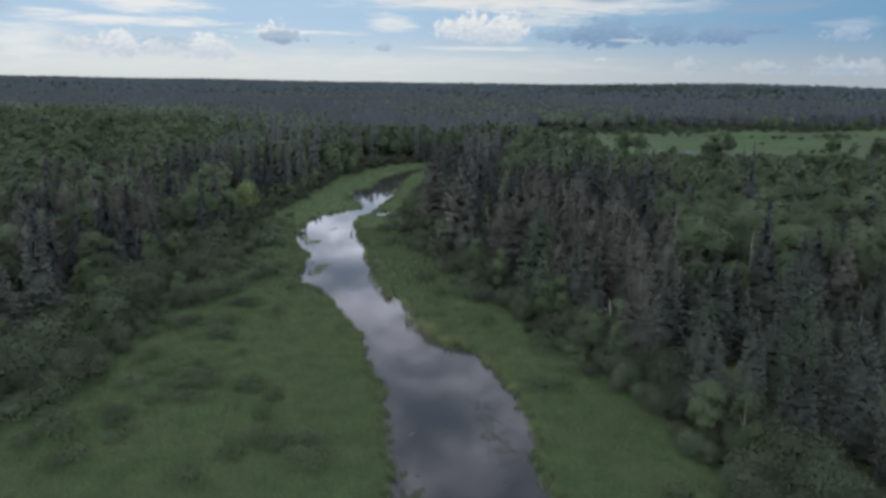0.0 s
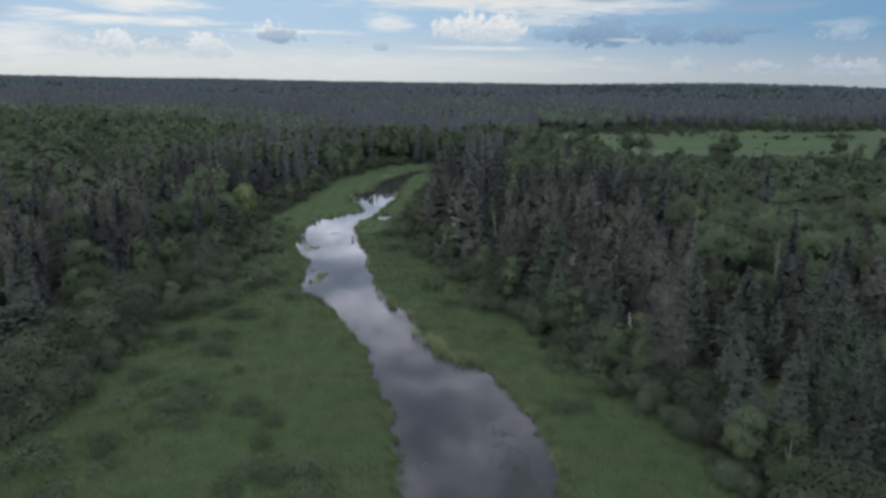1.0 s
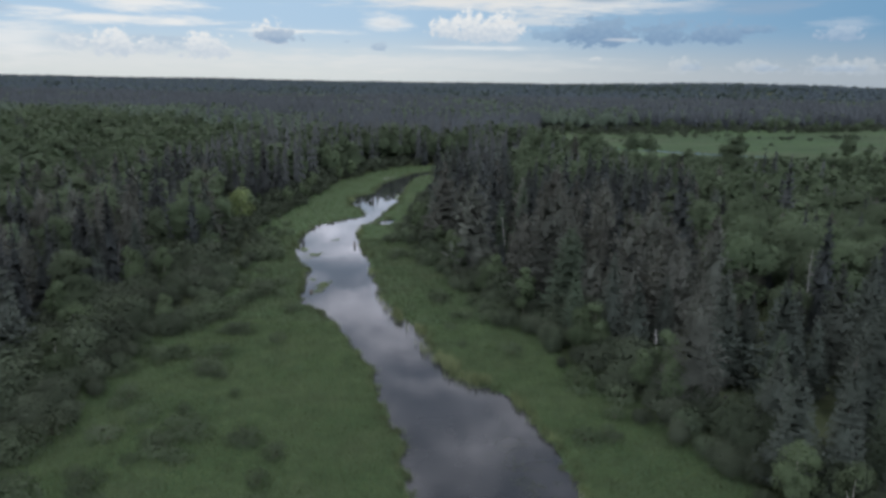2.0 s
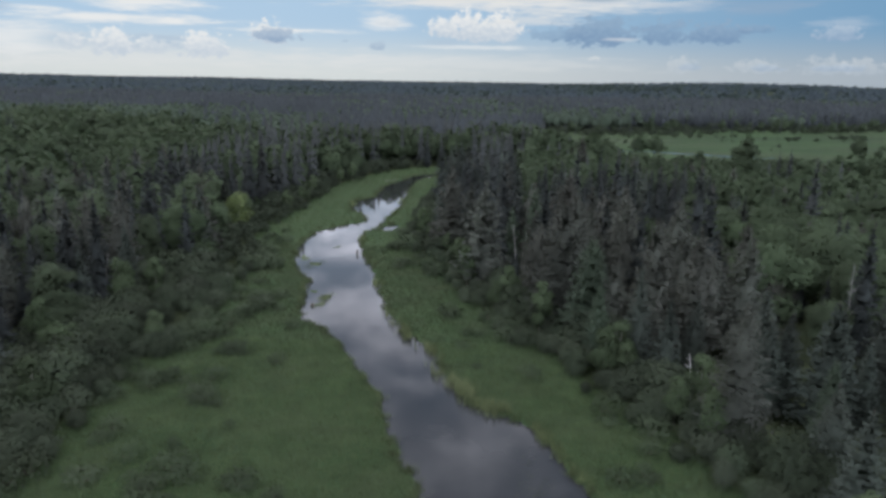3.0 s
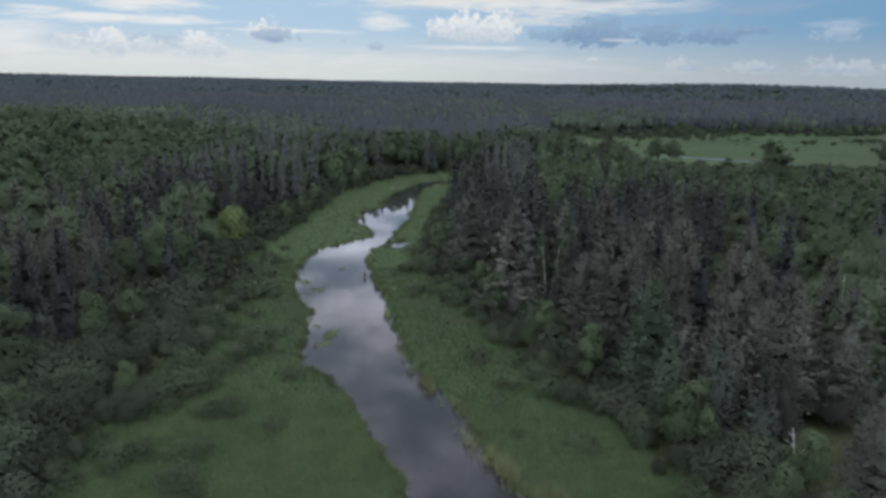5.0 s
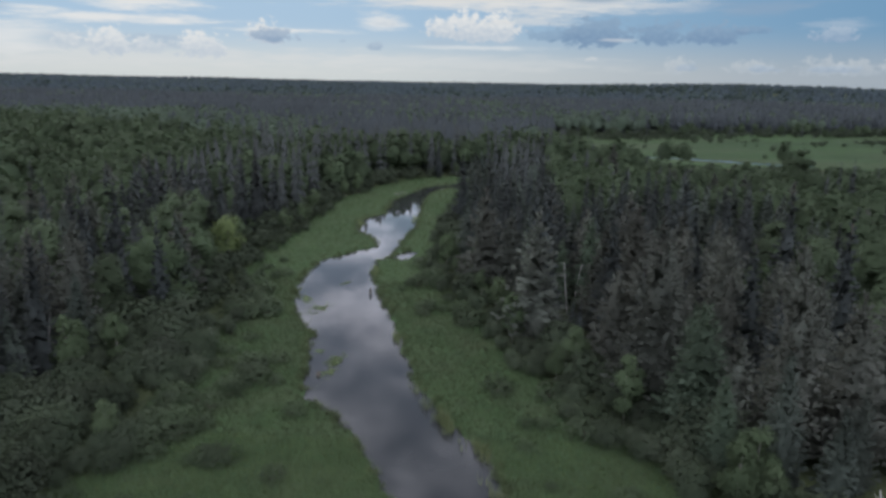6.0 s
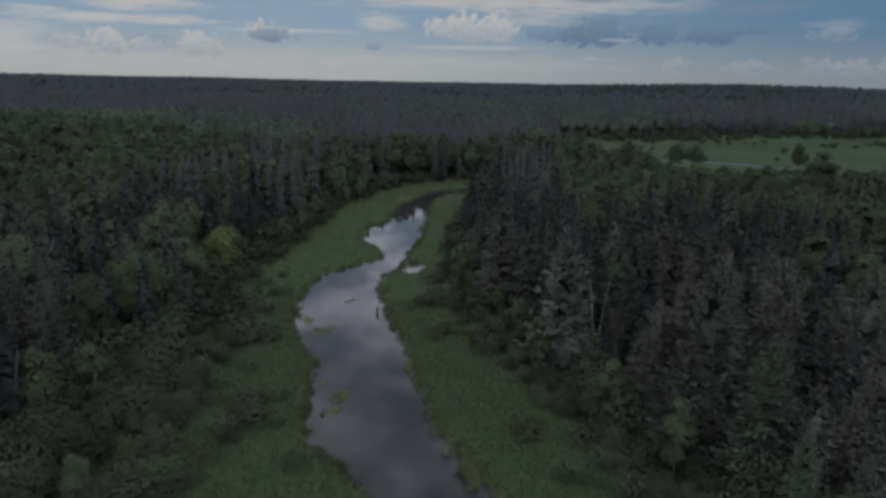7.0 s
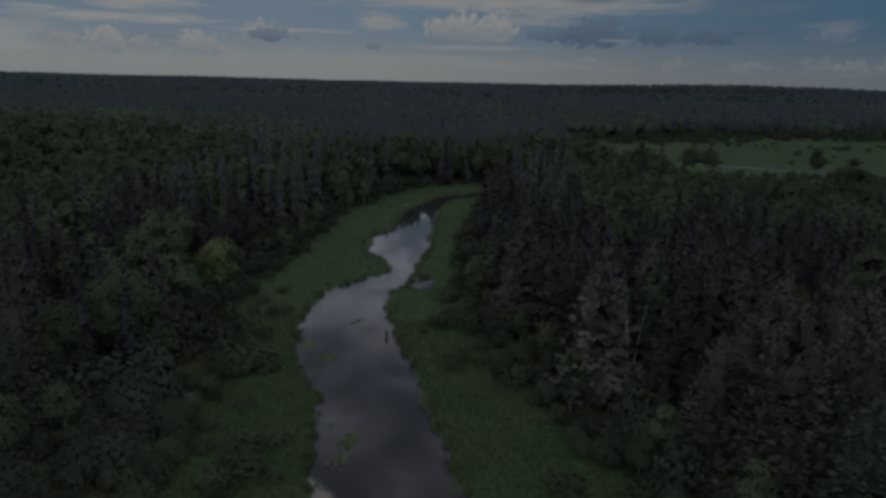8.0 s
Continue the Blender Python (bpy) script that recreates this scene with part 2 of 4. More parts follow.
# same trees past 1000 m, bluer still: more haze put into the base colour
HAZY_RIDGE_NEEDLES = foliage("ridge_spruce_needles", (0.052, 0.070, 0.079), (0.062, 0.081, 0.090), (0.060, 0.076, 0.082), 0.35, 0.75, 0.10, 0.004, 0.15, 0.012)
HAZY_RIDGE_LEAVES = foliage("ridge_aspen_leaves", (0.062, 0.087, 0.076), (0.072, 0.098, 0.084), (0.066, 0.086, 0.080), 0.45, 0.75, 0.10, 0.006, 0.15, 0.012)
LARCH_NEEDLES = foliage("larch_needles", (0.074, 0.104, 0.070), (0.098, 0.132, 0.090), (0.086, 0.112, 0.076), 0.45, 0.75, 0.10)
BARK = bark_material("spruce_bark", (0.06, 0.05, 0.042), (0.14, 0.12, 0.10))
PALE_BARK = bark_material("aspen_bark", (0.16, 0.16, 0.13), (0.36, 0.35, 0.30))
BLEACHED = bark_material("bleached_birch", (0.42, 0.41, 0.38), (0.62, 0.61, 0.58), 3.0)
DEAD_WOOD = bark_material("weathered_dead_wood", (0.17, 0.16, 0.15), (0.33, 0.32, 0.30), 3.0)

# ground: sedge meadow, forest litter and pale far fields, by noise alone
GROUND, gt, gb = material("meadow_ground", 0.9, 0.15)
base = mixed(gt, ramp(gt, noise_of(gt, 1.7, 6, 0.7), 0.3, 0.7), (0.030, 0.054, 0.022), (0.054, 0.094, 0.036))
base = mixed(gt, ramp(gt, noise_of(gt, 0.16, 4, 0.6), 0.42, 0.72), base, (0.060, 0.082, 0.040))
base = mixed(gt, ramp(gt, noise_of(gt, 0.5, 5, 0.65), 0.60, 0.78), base, (0.040, 0.050, 0.028))
gt.links.new(base, gb.inputs["Base Color"])
gbump = gt.nodes.new("ShaderNodeBump")
gbump.inputs["Strength"].default_value, gbump.inputs["Distance"].default_value = 1.0, 0.25
gt.links.new(noise_of(gt, 2.6, 6, 0.7), gbump.inputs["Height"])
gt.links.new(gbump.outputs[0], gb.inputs["Normal"])

MARSH, mt, mb = material("marsh_grass", 0.9, 0.1)
band = mixed(mt, ramp(mt, noise_of(mt, 0.012, 5, 0.6, (0.5, 1.5, 1)), 0.42, 0.58), (0.030, 0.054, 0.022), (0.052, 0.092, 0.034))
band = mixed(mt, ramp(mt, noise_of(mt, 0.022, 5, 0.65, (0.4, 1.6, 1)), 0.46, 0.58), band, (0.056, 0.074, 0.037))
band = mixed(mt, ramp(mt, noise_of(mt, 0.09, 5, 0.65, (0.5, 1.5, 1)), 0.54, 0.74), band, (0.046, 0.052, 0.034))
mt.links.new(mixed(mt, ramp(mt, noise_of(mt, 0.6, 5, 0.7), 0.40, 0.75), band, (0.032, 0.050, 0.024)), mb.inputs["Base Color"])
mbump = mt.nodes.new("ShaderNodeBump")
mbump.inputs["Strength"].default_value, mbump.inputs["Distance"].default_value = 1.0, 0.6
mt.links.new(noise_of(mt, 0.9, 5, 0.7), mbump.inputs["Height"])
mt.links.new(mbump.outputs[0], mb.inputs["Normal"])

LITTER, lt, lb = material("forest_floor", 0.95, 0.1)
lt.links.new(mixed(lt, ramp(lt, noise_of(lt, 0.8, 6, 0.7), 0.35, 0.7), (0.040, 0.050, 0.026), (0.075, 0.090, 0.042)), lb.inputs["Base Color"])

WATER, at, ab = material("river_water", 0.035, 0.5)
ab.inputs["IOR"].default_value = 1.36
at.links.new(mixed(at, ramp(at, noise_of(at, 0.10, 4, 0.6), 0.35, 0.7), (0.016, 0.018, 0.018), (0.030, 0.031, 0.030)), ab.inputs["Base Color"])
abump = at.nodes.new("ShaderNodeBump")
abump.inputs["Strength"].default_value, abump.inputs["Distance"].default_value = 0.06, 0.05
at.links.new(noise_of(at, 0.9, 3, 0.5), abump.inputs["Height"])
at.links.new(abump.outputs[0], ab.inputs["Normal"])


# ---- numbers to meshes ----
rng = np.random.default_rng(7)


def soft_normals(v, f, most=0.66):
    """Faces turned outward, and normals between the spray's own and the crown's."""
    lo, hi = v.min(0), v.max(0)
    c, half = (lo + hi) / 2, np.maximum((hi - lo) / 2, 0.05)
    out = (v - c) / half
    out[:, 2] = 0.55 * out[:, 2] + 0.50
    out /= np.linalg.norm(out, axis=1, keepdims=True) + 1e-6
    p = v[f]
    fn = np.cross(p[:, 1] - p[:, 0], p[:, 2] - p[:, 0])
    fn /= np.linalg.norm(fn, axis=1, keepdims=True) + 1e-9
    turn = (fn * (out[f].mean(1) + np.array([0, 0, 0.6]))).sum(1) < 0
    f = np.where(turn[:, None], f[:, ::-1], f)
    fn = np.where(turn[:, None], -fn, fn)
    n = out * most
    for j in range(f.shape[1]):
        n[f[:, j]] += fn * (1 - most)
    return f, n / (np.linalg.norm(n, axis=1, keepdims=True) + 1e-6)


def mesh_of(name, verts, faces, mats, index=None, smooth=False, normals=None):
    """verts (n, 3) and faces (m, 3 or 4) as one mesh."""
    me = bpy.data.meshes.new(name)
    verts, faces = np.asarray(verts, np.float32), np.asarray(faces, np.int32)
    k = faces.shape[1]
    me.vertices.add(len(verts))
    me.vertices.foreach_set("co", verts.ravel())
    me.loops.add(faces.size)
    me.loops.foreach_set("vertex_index", faces.ravel())
    me.polygons.add(len(faces))
    me.polygons.foreach_set("loop_start", np.arange(0, faces.size, k, dtype=np.int32))
    for m in mats:
        me.materials.append(m)
    if index is not None:
        me.polygons.foreach_set("material_index", np.asarray(index, np.int32))
    me.polygons.foreach_set("use_smooth", np.full(len(faces), smooth))
    me.update(calc_edges=True)
    if normals is not None:
        me.polygons.foreach_set("use_smooth", np.full(len(faces), True))
        me.normals_split_custom_set_from_vertices(np.asarray(normals, np.float32))
    return me


def joined(pieces):
    vs, fs, n = [], [], 0
    mixed_sides = len({np.asarray(f).shape[1] for _, f in pieces}) > 1
    for v, f in pieces:
        f = np.asarray(f)
        if mixed_sides and f.shape[1] == 4:
            f = np.concatenate([f[:, [0, 1, 2]], f[:, [0, 2, 3]]])
        vs.append(v)
        fs.append(f + n)
        n += len(v)
    return np.concatenate(vs), np.concatenate(fs)


def lattice(ix, iy, seed):
    v = np.sin(ix * 127.1 + iy * 311.7 + seed * 74.7) * 43758.5453
    return v - np.floor(v)


def field(x, y, size, seed=0, octaves=3):
    """Smooth noise from -1 to 1 over the plan."""
    out, amp, total = 0.0, 1.0, 0.0
    x, y = np.asarray(x, float) / size, np.asarray(y, float) / size
    for o in range(octaves):
        ix, iy = np.floor(x), np.floor(y)
        fx, fy = x - ix, y - iy
        fx, fy = fx * fx * (3 - 2 * fx), fy * fy * (3 - 2 * fy)
        a = lattice(ix, iy, seed + o) * (1 - fx) + lattice(ix + 1, iy, seed + o) * fx
        b = lattice(ix, iy + 1, seed + o) * (1 - fx) + lattice(ix + 1, iy + 1, seed + o) * fx
        out = out + amp * (2 * (a * (1 - fy) + b * fy) - 1)
        total += amp
        x, y, amp = x * 2.03 + 11.3, y * 2.03 + 5.7, amp * 0.5
    return out / total


def smooth01(v, a, b):
    u = np.clip((np.asarray(v, float) - a) / (b - a), 0, 1)
    return u * u * (3 - 2 * u)


# ---- plan ----
LEFT_Y = [-80, 0, 47, 55, 62, 68, 79, 88.4, 95.2, 99.4, 106.7, 113.6, 118, 123, 129, 138, 146, 153, 158, 161, 164.5, 172, 178.5, 184, 190, 196, 205, 216, 227, 241, 250]
LEFT_X = [-9, -2, -4.9, -6.4, -7.5, -9.3, -12.7, -16.4, -20.4, -24.1, -26.0, -27, -27.4, -30, -32.6, -34, -34, -33, -30.3, -28, -24.7, -26.6, -30.2, -31.4, -31, -28, -26.4, -26.5, -23.6, -18.2, -12]
RIGHT_Y = [-80, 0, 46, 54.5, 60, 64, 69.3, 74.4, 75.6, 83.4, 89, 96.8, 102.6, 112.9, 121, 131, 140, 150, 157, 163.5, 172, 182, 202, 222, 236, 250]
RIGHT_X = [6, 10, 7.2, 6.8, 6.5, 5.5, 3.7, 2.2, -2.2, -5.6, -6.8, -10.4, -13.6, -15.6, -17.6, -20, -22.4, -23.6, -22.4, -20.5, -20.3, -18.9, -18.9, -18.5, -15.4, -9]
WOOD_L_Y = [-80, 40, 55, 65, 75, 90, 105, 117, 126, 141, 155, 179, 212, 222, 250, 262, 275]
WOOD_L_X = [-46, -43, -38.6, -36.4, -36.2, -35.8, -35.4, -36.0, -38.3, -40.5, -43, -41, -38.5, -36.5, -27, -17, 40]
WOOD_R_Y = [-80, 30, 46, 55, 63, 76.5, 90, 100, 108.5, 119, 134, 150, 166, 192, 225, 240, 252]
WOOD_R_X = [30, 21, 19.4, 18.8, 15.3, 10, 3.6, -1.5, -4.3, -7.4, -11.8, -15, -15.2, -12.5, -9.5, -7, 40]


def along(y, ys, xs, blur=1.5):
    return sum(np.interp(np.asarray(y, float) + d, ys, xs) for d in (-blur, 0, blur)) / 3


def capsule(x, y, a, b, r):
    ax, ay = a
    ex, ey = b[0] - ax, b[1] - ay
    u = np.clip(((x - ax) * ex + (y - ay) * ey) / (ex * ex + ey * ey), 0, 1)
    return np.hypot(x - ax - u * ex, y - ay - u * ey) - r


def shore(x, y):
    """Metres from the water's edge; below 0 in the water."""
    x, y = np.asarray(x, float), np.asarray(y, float)
    s = np.maximum(along(y, LEFT_Y, LEFT_X) - x, x - along(y, RIGHT_Y, RIGHT_X))
    s = np.where(y > 246, np.maximum(s, y - 246), s)
    s = np.minimum(s, capsule(x, y, (-17, 238), (-6, 249.5), 3.4))
    s = np.minimum(s, capsule(x, y, (-6, 249.5), (40, 262), 3.0))
    s = np.minimum(s, capsule(x, y, (-19.6, 155.8), (-18.6, 160.0), 1.25))
    s = s + 0.08 + 0.7 * field(x, y, 4.5, 5) + 0.7 * field(x, y, 1.7, 9, 2)
    pond = np.minimum(capsule(x, y, (60, 346), (86, 338), 2.4), capsule(x, y, (86, 338), (116, 321), 2.6))
    pond = np.minimum(pond, capsule(x, y, (116, 321), (140, 316), 2.0)) + 2.2 * field(x, y, 8, 21)
    return np.minimum(s, pond)


def meadow(x, y):
    """1 in the open marsh beyond the wood on the east side."""
    inside = smooth01(x - (18 + (y - 335) * 0.26) + 10 * field(x, y, 40, 31), -4, 4)
    return inside * smooth01(y + 4 * field(x, y, 25, 33), 300, 306) * (1 - smooth01(y - 0.33 * (x - 110) + 30 * field(x, y, 75, 35) + 9 * field(x, y, 21, 37), 470, 486)) * (1 - smooth01(x, 560, 580))


def wooded(x, y):
    """Metres into the wood from its edge over the river meadows."""
    d = np.maximum(along(y, WOOD_L_Y, WOOD_L_X) - x, x - along(y, WOOD_R_Y, WOOD_R_X))
    d = np.where(y > 262, np.maximum(d, y - 262 - 0.1 * np.abs(x)), d)
    d = d + 1.6 * field(x, y, 9, 41)
    glade = capsule(x, y, (30, 122), (36, 147), 4.6)
    return np.minimum(d, np.maximum(glade, d - 40))


def height(x, y):
    x, y = np.asarray(x, float), np.asarray(y, float)
    s = shore(x, y)
    h = 0.32 * np.tanh(s / 0.9) + np.where(s > 0, 0.12 * field(x, y, 2.4, 51) * np.tanh(s), -0.5 * np.tanh(-s / 3))
    far = np.hypot(x, y)
    h = h + 5.0 * smooth01(-x, 78, 150) * smooth01(y, 110, 180) * (1 - smooth01(far, 380, 600))
    h = h + smooth01(far, 600, 2200) * (7 + 9 * field(x, y, 700, 61)) + smooth01(far, 2600, 4200) * 8
    h = h + 17 * np.exp(-(((x - 640) / 420) ** 2 + ((y - 1750) / 420) ** 2)) + 6 * np.exp(-(((x + 2600) / 600) ** 2 + ((y - 3600) / 500) ** 2))
    return h


def spread(parts):
    return np.concatenate([np.arange(a, b, s) for a, b, s in parts])


def grow(start, first, ratio, end):
    out, step = [start], first
    while out[-1] < end:
        out.append(min(out[-1] + step, end))
        step *= ratio
    return np.array(out)


# ---- ground and water ----
xs = np.concatenate([-grow(76, 3, 1.16, 4900)[::-1], spread([(-75, -46, 3.0), (-46, 26, 1.0), (26, 170, 4.0)]), grow(170, 5, 1.18, 4900)])
ys = np.concatenate([-grow(0, 8, 1.3, 2000)[:0:-1], spread([(0, 36, 4.0), (36, 264, 1.0), (264, 300, 4.0), (300, 345, 1.5), (345, 520, 6.0)]), grow(520, 8, 1.12, 4900)])
gx, gy = np.meshgrid(xs, ys)
gz = height(gx, gy)
nx, ny = len(xs), len(ys)
grid = np.arange(nx * ny).reshape(ny, nx)
quads = np.stack([grid[:-1, :-1], grid[:-1, 1:], grid[1:, 1:], grid[1:, :-1]], -1).reshape(-1, 4)
cx, cy = (gx[:-1, :-1] + gx[1:, 1:]) / 2, (gy[:-1, :-1] + gy[1:, 1:]) / 2
floor = (wooded(cx, cy) > 2.5) & (meadow(cx, cy) < 0.5)
ground = new("ground", mesh_of("ground", np.stack([gx, gy, gz], -1).reshape(-1, 3), quads, [GROUND, LITTER, MARSH], np.where(meadow(cx, cy) > 0.5, 2, floor.astype(int)).ravel(), True))
tagged(ground, "wet sedge meadow and forest floor reaching the horizon", "ground", kind="structure")


def water_sheet(name, ys_, left, right, label):
    v = [(x, y, 0.0) for y, a, b in zip(ys_, left, right) for x in (a, b)]
    f = [(2 * i, 2 * i + 1, 2 * i + 3, 2 * i + 2) for i in range(len(ys_) - 1)]
    return tagged(new(name, mesh_of(name, v, f, [WATER])), label, "water", kind="structure")


wy = np.arange(-80, 238, 4.0)
water_sheet("river_water", np.append(wy, 270), np.append(along(wy, LEFT_Y, LEFT_X), -24) - 4, np.append(along(wy, RIGHT_Y, RIGHT_X) + 7, 48), "calm dark river mirroring grey clouds")
water_sheet("pond_water", [308, 356], [46, 46], [160, 160], "narrow pale pool in the far marsh")


# ---- plants ----
def leaf_sprays(p, n, size, r, droop=0.25, aspect=0.6):
    """Pointed three-cornered sprays at points p that face about n."""
    k = len(p)
    n = n / (np.linalg.norm(n, axis=1, keepdims=True) + 1e-9)
    a = r.normal(size=(k, 3))
    t = a - (a * n).sum(1, keepdims=True) * n
    t /= np.linalg.norm(t, axis=1, keepdims=True) + 1e-9
    b = np.cross(n, t)
    s = (size * r.uniform(0.6, 1.35, k))[:, None]
    q = np.stack([p - t * s * 0.45 + b * s * 0.42 * aspect - n * s * 0.05, p - t * s * 0.45 - b * s * 0.42 * aspect - n * s * 0.05, p + t * s * 0.62 - n * s * droop], 1)
    return q.reshape(-1, 3), np.arange(3 * k).reshape(k, 3)


def tube(points, radii, sides=6):
    points = [Vector(p) for p in points]
    v, f = [], []
    for i, (p, r) in enumerate(zip(points, radii)):
        way = (points[min(i + 1, len(points) - 1)] - points[max(i - 1, 0)]).normalized()
        u = way.orthogonal().normalized()
        w = way.cross(u)
        v += [tuple(p + r * (math.cos(2 * math.pi * j / sides) * u + math.sin(2 * math.pi * j / sides) * w)) for j in range(sides)]
    for i in range(len(points) - 1):
        for j in range(sides):
            f.append((i * sides + j, i * sides + (j + 1) % sides, (i + 1) * sides + (j + 1) % sides, (i + 1) * sides + j))
    return np.array(v), np.array(f)


def bent_trunk(h, r0, r, lean=0.02, sides=7, top=0.02):
    k = 6
    wob = np.cumsum(r.normal(0, lean * h / k, (k + 1, 2)), 0)
    wob -= wob[0]
    pts = [(wob[i, 0], wob[i, 1], h * i / k - (0.3 if i == 0 else 0)) for i in range(k + 1)]
    return tube(pts, [r0 * (1 - i / k) + top * i / k + (0.4 * r0 if i == 0 else 0) for i in range(k + 1)], sides), np.array(pts)


def cube_ball():
    """A rounded cube of 24 faces, radius 1."""
    v, f, seen = [], [], {}
    for ax in range(3):
        for sg in (-1, 1):
            for i in (-1, 0):
                for j in (-1, 0):
                    face = []
                    for a, b in ((i, j), (i + 1, j), (i + 1, j + 1), (i, j + 1)):
                        p = [0, 0, 0]
                        p[ax], p[(ax + 1) % 3], p[(ax + 2) % 3] = sg, a, b
                        p = tuple(p)
                        if p not in seen:
                            seen[p] = len(v)
                            v.append(p)
                        face.append(seen[p])
                    f.append(face)
    v = np.array(v, float)
    return v / np.linalg.norm(v, axis=1, keepdims=True), np.array(f)


BALL_V, BALL_F = cube_ball()
KNOB_V = np.array([(x, y, z) for x in (-1, 1) for y in (-1, 1) for z in (-1, 1)]) / math.sqrt(3)
KNOB_F = np.array([(0, 1, 3, 2), (4, 6, 7, 5), (0, 4, 5, 1), (2, 3, 7, 6), (0, 2, 6, 4), (1, 5, 7, 3)])


def crown_heart(h, w, low, r, share=0.5):
    """The dense inner foliage of a crown, hidden under its sprays."""
    turn = np.array(Euler((0, 0, r.uniform(0, 6))).to_matrix())
    q = BALL_V @ turn.T * r.uniform(0.7, 1.15, len(BALL_V))[:, None]
    return q * np.array([w / 2, w / 2, (h - low) / 2]) * share + np.array([0, 0, (h + low) / 2]), BALL_F


def inner_stack(h, radii, r, sides=6):
    """The dense inner foliage of a conifer: rings round the stem."""
    v, f = [], []
    for u, q in radii:
        a0 = r.uniform(0, 6)
        for j in range(sides):
            a, k = a0 + 6.283 * j / sides, q * r.uniform(0.75, 1.15)
            v.append((k * math.cos(a), k * math.sin(a), h * u + r.uniform(-0.03, 0.03) * h))
    for i in range(len(radii) - 1):
        for j in range(sides):
            f.append((i * sides + j, i * sides + (j + 1) % sides, (i + 1) * sides + (j + 1) % sides, (i + 1) * sides + j))
    return np.array(v), np.array(f)


def lobed_crown(h, w, low, lobes, n, size, r, flat=1.0, heart=True, loose=1.32, dense=0.72):
    """A leafy crown of many overlapping lobes; returns sprays and lobe centres."""
    mid, half = (h + low) / 2, (h - low) / 2
    n, size = int(n * 1.8), size * 0.8
    c, rad = [], []
    for i in range(lobes):
        a, u = r.uniform(0, 2 * math.pi), r.uniform(-0.8, 0.85)
        reach = w / 2 * math.sqrt(max(0.05, 1 - u * u)) * r.uniform(0.3, 0.85)
        c.append((reach * math.cos(a), reach * math.sin(a), mid + half * u * 0.8))
        rad.append(w * r.uniform(0.14, 0.25) * (1.15 - 0.35 * max(u, 0)))
    c[0] = (0.06 * w, -0.03 * w, h - rad[0] * 0.9)
    c, rad = np.array(c), np.array(rad)
    pick = r.choice(lobes, n * 2, p=rad ** 2 / (rad ** 2).sum())
    d = r.normal(size=(n * 2, 3))
    d[:, 2] = d[:, 2] * 0.9 + 0.35
    d /= np.linalg.norm(d, axis=1, keepdims=True)
    p = c[pick] + d * (rad[pick] * r.uniform(0.62, loose, n * 2))[:, None] * np.array([1, 1, flat])
    gap = (np.linalg.norm(p[:, None] - c[None], axis=2) / rad[None]).min(1)
    keep = np.argsort(-np.minimum(gap, 1.0) + r.uniform(0, 0.4, n * 2))[:n]
    p, d = p[keep], d[keep]
    nrm = d + r.normal(size=d.shape) * 0.34 + np.array([0, 0, 0.3])
    sprays = leaf_sprays(p, nrm, size, r, 0.12, 1.35)
    if heart == "lobes":
        bv, bf = (BALL_V, BALL_F) if dense > 0.6 else (KNOB_V, KNOB_F)
        inside = [((bv * r.uniform(0.75, 1.1, (len(bv), 1)) * q * dense) @ np.array(Euler(r.uniform(0, 6, 3)).to_matrix()).T + m, bf) for m, q in zip(c, rad)]
        return joined([sprays] + inside), c
    return (joined([sprays, crown_heart(h, w, low, r, 0.74)]) if heart else sprays), c


def broadleaf(h, w, low, lobes, n, size, seed, r0=0.13):
    r = np.random.default_rng(seed)
    crown, c = lobed_crown(h, w, low, lobes, n, size * 0.86, r, 1.0, "lobes", 1.34 if h > 8 else 1.5, 0.72 if h > 8 else 0.52)
    stem, pts = bent_trunk(h * 0.86, r0, r)
    bits = [stem]
    for p in c[1:7]:
        z = max(low * 0.8, p[2] - 0.35 * math.hypot(p[0], p[1]) - 0.8)
        i = min(int(z / (h * 0.86) * 6), 5)
        bits.append(tube([(pts[i][0], pts[i][1], z), (p[0] * 0.55, p[1] * 0.55, z + 0.45 * (p[2] - z)), tuple(p)], [0.05, 0.035, 0.012], 4))
    return joined(bits), crown


